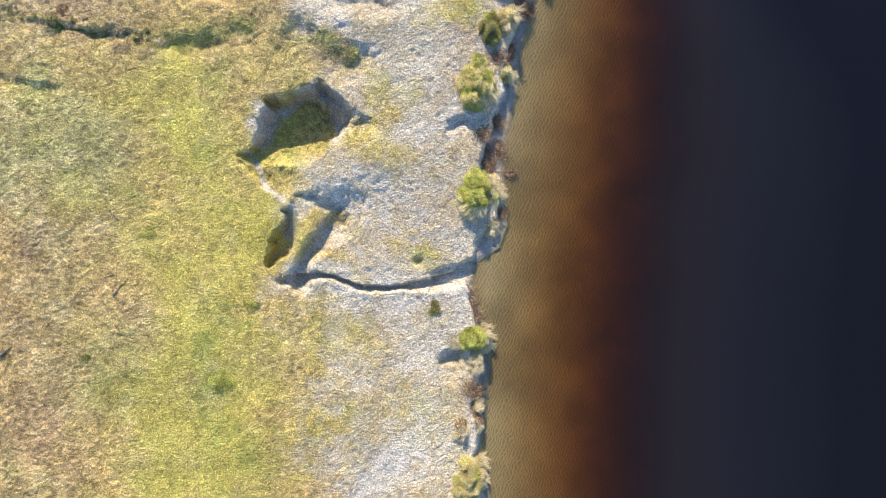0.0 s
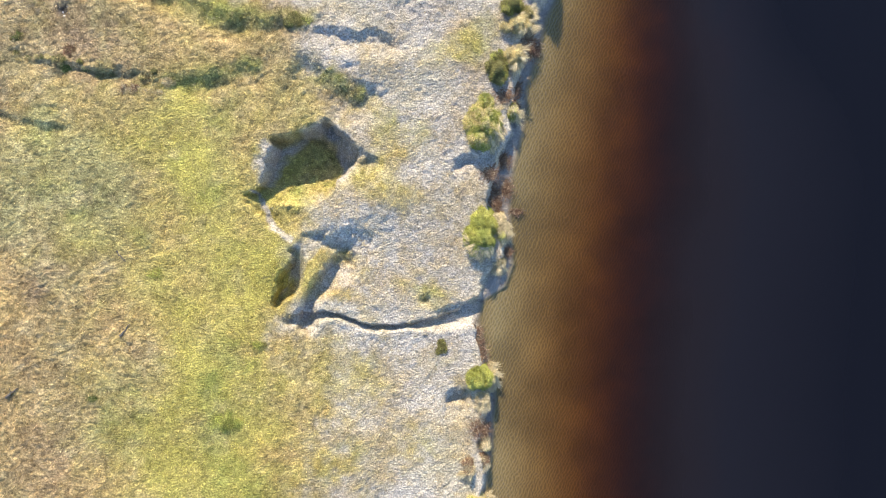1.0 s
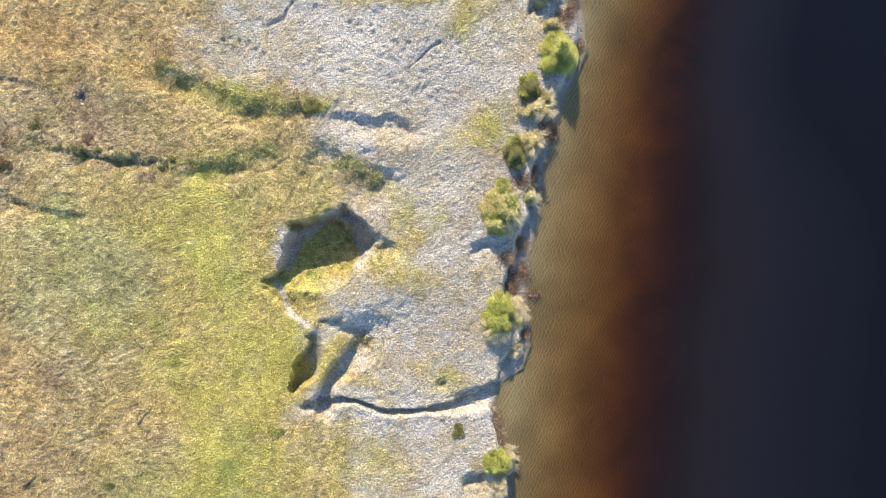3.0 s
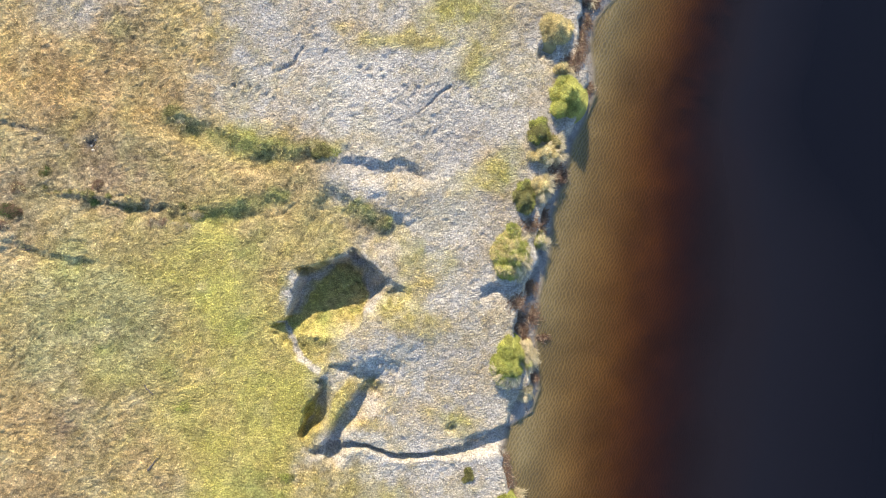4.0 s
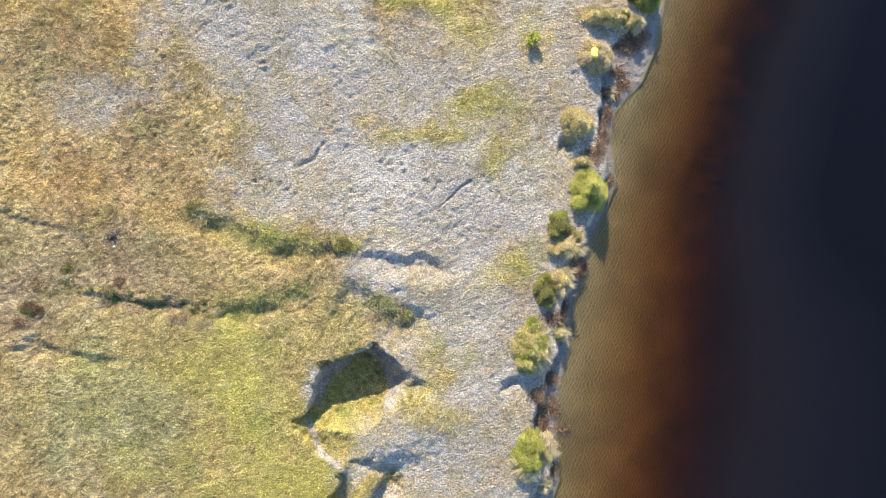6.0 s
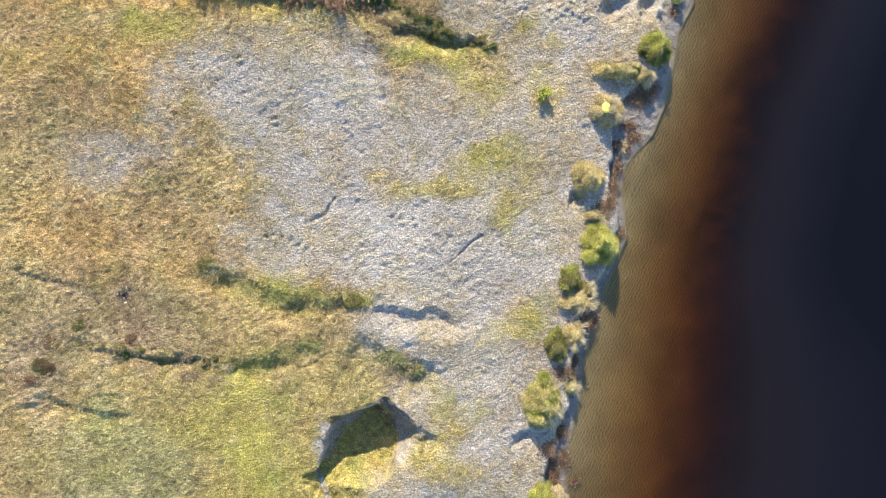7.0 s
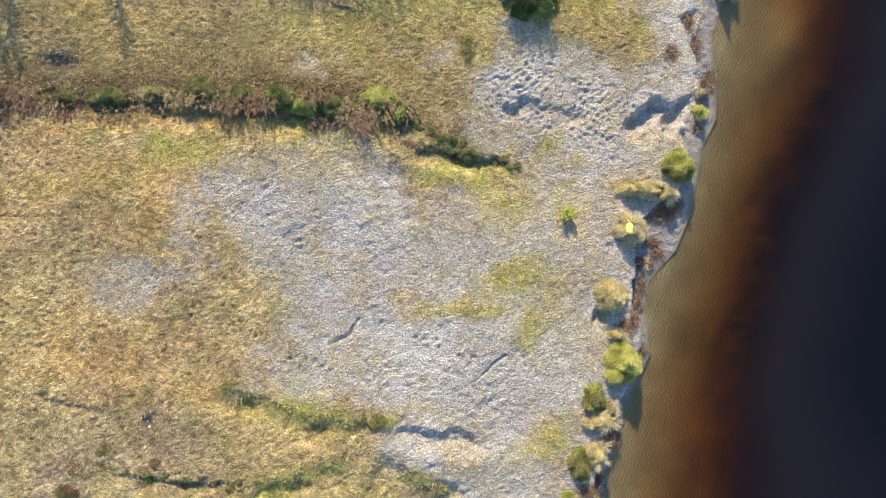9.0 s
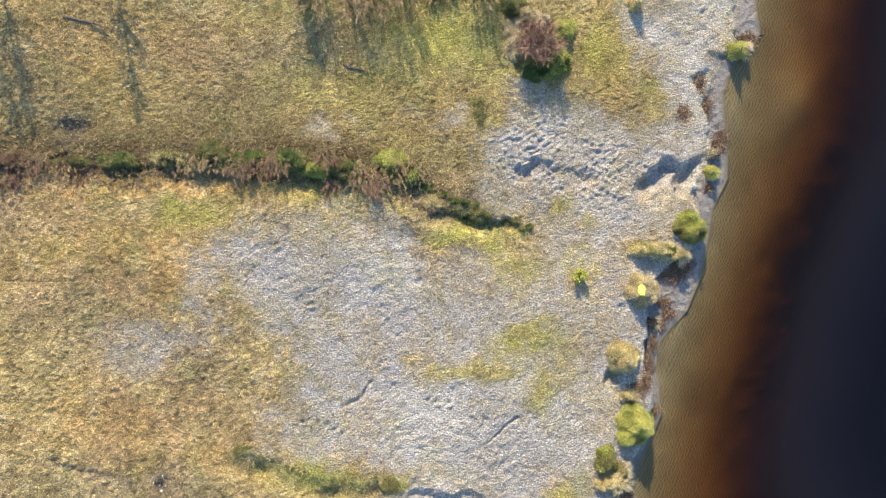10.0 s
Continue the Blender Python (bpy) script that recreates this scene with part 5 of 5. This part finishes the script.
def fringe(label, pts, count, size, h, main, second, seed):
    """Small uneven grass clumps along the lip of a hollow, coloured for its shade."""
    rng = np.random.default_rng(seed)
    f = np.linspace(0, len(pts) - 1, count) + rng.normal(0, 0.12, count)
    xs, ys = (np.interp(f, np.arange(len(pts)), [p[j] for p in pts]) for j in (0, 1))
    for k in range(count):
        r = size * float(rng.uniform(0.5, 1.15))
        tussock("lip_grass_clump", label, float(xs[k]) + float(rng.normal(0, 0.12)), float(ys[k]) + float(rng.normal(0, 0.15)), r, r * float(rng.uniform(0.45, 0.8)), h * float(rng.uniform(0.6, 1.3)),
                main if rng.random() < 0.7 else second, second, seed * 50 + k, turn=float(rng.uniform(-25, 25)), dense=0.6, group="grass on the lips of hollows")


# dark and olive clumps that stand in for shaded bands below the lips
LIP = "grass clump on the lip of a hollow, dark green for its shade"
fringe(LIP, [(-5.57, 29.36), (-3.92, 28.87), (-2.41, 28.20), (0.02, 27.46)], 18, 0.40, 0.22, "dark", "olive", 21)
fringe("dry olive grass clump standing for shade on the lip of a hollow", [(-21.60, 11.79), (-19.94, 11.56), (-17.98, 11.21), (-16.01, 10.57)], 13, 0.26, 0.10, "olive", "gold", 24)
fringe("dry olive grass clump standing for shade on the lip of a hollow", [(-19.61, 11.59), (-17.95, 11.14), (-15.99, 10.90), (-13.45, 10.47)], 12, 0.3, 0.14, "olive", "gold", 25)

DEAD = "dark weathered dead branch lying in the meadow grass"
stick("dead_branch", DEAD, -22.37, 8.63, 1.4, 0.05, 4, 41, 3)
stick("dead_branch", DEAD, -1.89, 36.14, 2.0, 0.035, -14, 42, 1)
stick("dead_branch", DEAD, -15.90, 1.38, 0.7, 0.05, -50, 43, 1)
stick("dead_branch", DEAD, -15.70, -2.43, 0.8, 0.06, 55, 44, 1)
stick("dead_branch", DEAD, -21.39, -5.59, 0.8, 0.07, 40, 45, 1)
stick("dead_branch", DEAD, -11.50, 36.09, 0.8, 0.05, -15, 46, 1)
stick("dead_branch", DEAD, -9.01, 35.71, 1.3, 0.09, -18, 47, 2)
stick("dead_branch", DEAD, -22.56, 37.60, 2.2, 0.08, -15, 48, 2)
stick("driftwood", "grey driftwood stick on the muddy strand", 6.89, 20.91, 2.4, 0.05, -80, 49, 1)
stick("driftwood", "grey driftwood stick on the muddy strand", 5.09, 9.20, 1.1, 0.035, 70, 50, 1)
stick("driftwood", "pale driftwood stick at the mouth of the creek", 2.49, -2.55, 0.5, 0.04, -75, 51, 0)
rng = np.random.default_rng(77)
for k in range(46):
    y = float(rng.uniform(-13.0, 39.0))
    x = float(bank_x(y)) + float(rng.uniform(-0.1, 0.75)) * max(float(shore_x(y) - bank_x(y)), 0.3)
    stick("twig", "short brown twig washed up on the strand", x, y, float(rng.uniform(0.3, 0.8)), float(rng.uniform(0.012, 0.03)), float(rng.uniform(0, 180)), 700 + k, 2, 0.0)
for k, (x, y, size) in enumerate(((-18.99, 13.96, 0.16), (-18.63, 13.93, 0.14), (-18.82, 13.70, 0.18), (-18.74, 14.28, 0.12))):
    rock("flint", "small pale stone at the mouth of a burrow", x, y, size, 80 + k, STONE, 0.6, "stone", "stones at the burrow")
rock("white_stone", "pale rounded stone on grey mud", 9.43, 29.69, 0.26, 61, STONE)


def sack(x, y, z):
    """A filled yellow plastic sack: pillow body with a creased, gathered neck and a tie."""
    ob = thing("yellow_sack", x, y, "bright yellow plastic sack lying on a grass tussock", "sack", z)
    ob.rotation_euler = (radians(-24), radians(4), radians(-10))
    bm = bmesh.new()
    bmesh.ops.create_icosphere(bm, subdivisions=4, radius=1.0)
    for v in bm.verts:
        q = v.co.copy()
        flat = [math.copysign(abs(c) ** 0.55, c) for c in q]
        v.co = Vector((flat[0] * 0.19, flat[1] * 0.30, flat[2] * 0.10))
        v.co *= 1 + 0.10 * noise.noise(q * 2.3) + 0.05 * noise.noise(q * 6.0)
    me = bpy.data.meshes.new("body")
    bm.to_mesh(me), bm.free()
    me.polygons.foreach_set("use_smooth", np.full(len(me.polygons), True))
    me.materials.append(YELLOW)
    part("body", me, ob)
    bm = bmesh.new()
    bmesh.ops.create_cone(bm, segments=14, radius1=0.03, radius2=0.06, depth=0.07, cap_ends=True)
    bmesh.ops.rotate(bm, matrix=Matrix.Rotation(radians(-90), 3, "X"), verts=bm.verts)
    for v in bm.verts:
        v.co *= 1 + 0.25 * noise.noise(v.co * 30)
        v.co += Vector((0, 0.31, 0))
    me = bpy.data.meshes.new("neck")
    bm.to_mesh(me), bm.free()
    me.materials.append(YELLOW)
    part("neck", me, ob)


sack(6.13, 24.03, ground_z(6.13, 24.03) + 0.76)


def sapling(x, y, tall, seed):
    """A thin leafless birch: tapered trunk, limbs and fine twigs."""
    rng = np.random.default_rng(seed)
    ob = thing("bare_sapling", x, y, "thin leafless sapling at the north edge of the meadow", "tree", group="saplings north of the meadow")
    k = np.linspace(0, 1, 9)
    spine = np.stack([0.15 * np.sin(3 * k + seed), 0.12 * np.cos(2.4 * k + seed) - 0.12, -0.2 + k * tall], 1)
    r = 0.07 * (1 - 0.8 * k)
    v, t, c = tubes(spine[:-1], spine[1:], r[:-1], r[1:], np.array((0.30, 0.27, 0.23)))
    part("trunk", mesh_of("trunk", v, t, LEAF, True, tint=c), ob, "slim grey trunk")
    n = 34
    f = rng.uniform(0.25, 0.98, n)
    a = rng.uniform(0, 6.283, n)
    p = np.stack([np.interp(f, k, spine[:, j]) for j in range(3)], 1)
    reach = (1.1 - f) * tall * 0.30
    e = p + np.stack([np.cos(a) * reach, np.sin(a) * reach, reach * rng.uniform(0.5, 1.2, n)], 1)
    v, t, c = tubes(p, e, np.full(n, 0.028), np.full(n, 0.010), np.array((0.24, 0.20, 0.17)), rng.normal(0, 0.05, (n, 3)))
    part("limb_mass", mesh_of("limb_mass", v, t, LEAF, tint=c), ob)
    m = 420
    q = rng.integers(0, n, m)
    g = rng.uniform(0.2, 1.0, (m, 1))
    b = p[q] * (1 - g) + e[q] * g
    d = rng.normal(0, 1, (m, 3)) + (0, 0, 0.8)
    v, t, c = tubes(b, b + d / np.linalg.norm(d, axis=1, keepdims=True) * rng.uniform(0.2, 0.5, (m, 1)), np.full(m, 0.010), np.full(m, 0.004), np.array((0.22, 0.17, 0.14)))
    part("twig_mass", mesh_of("twig_mass", v, t, LEAF, tint=c), ob)


for k, (x, y, tall) in enumerate(((-21.47, 40.59, 4.3), (-26.68, 40.10, 4.2), (-27.63, 40.63, 4.8), (-11.95, 40.51, 2.6))):
    sapling(x, y, tall, 900 + k)
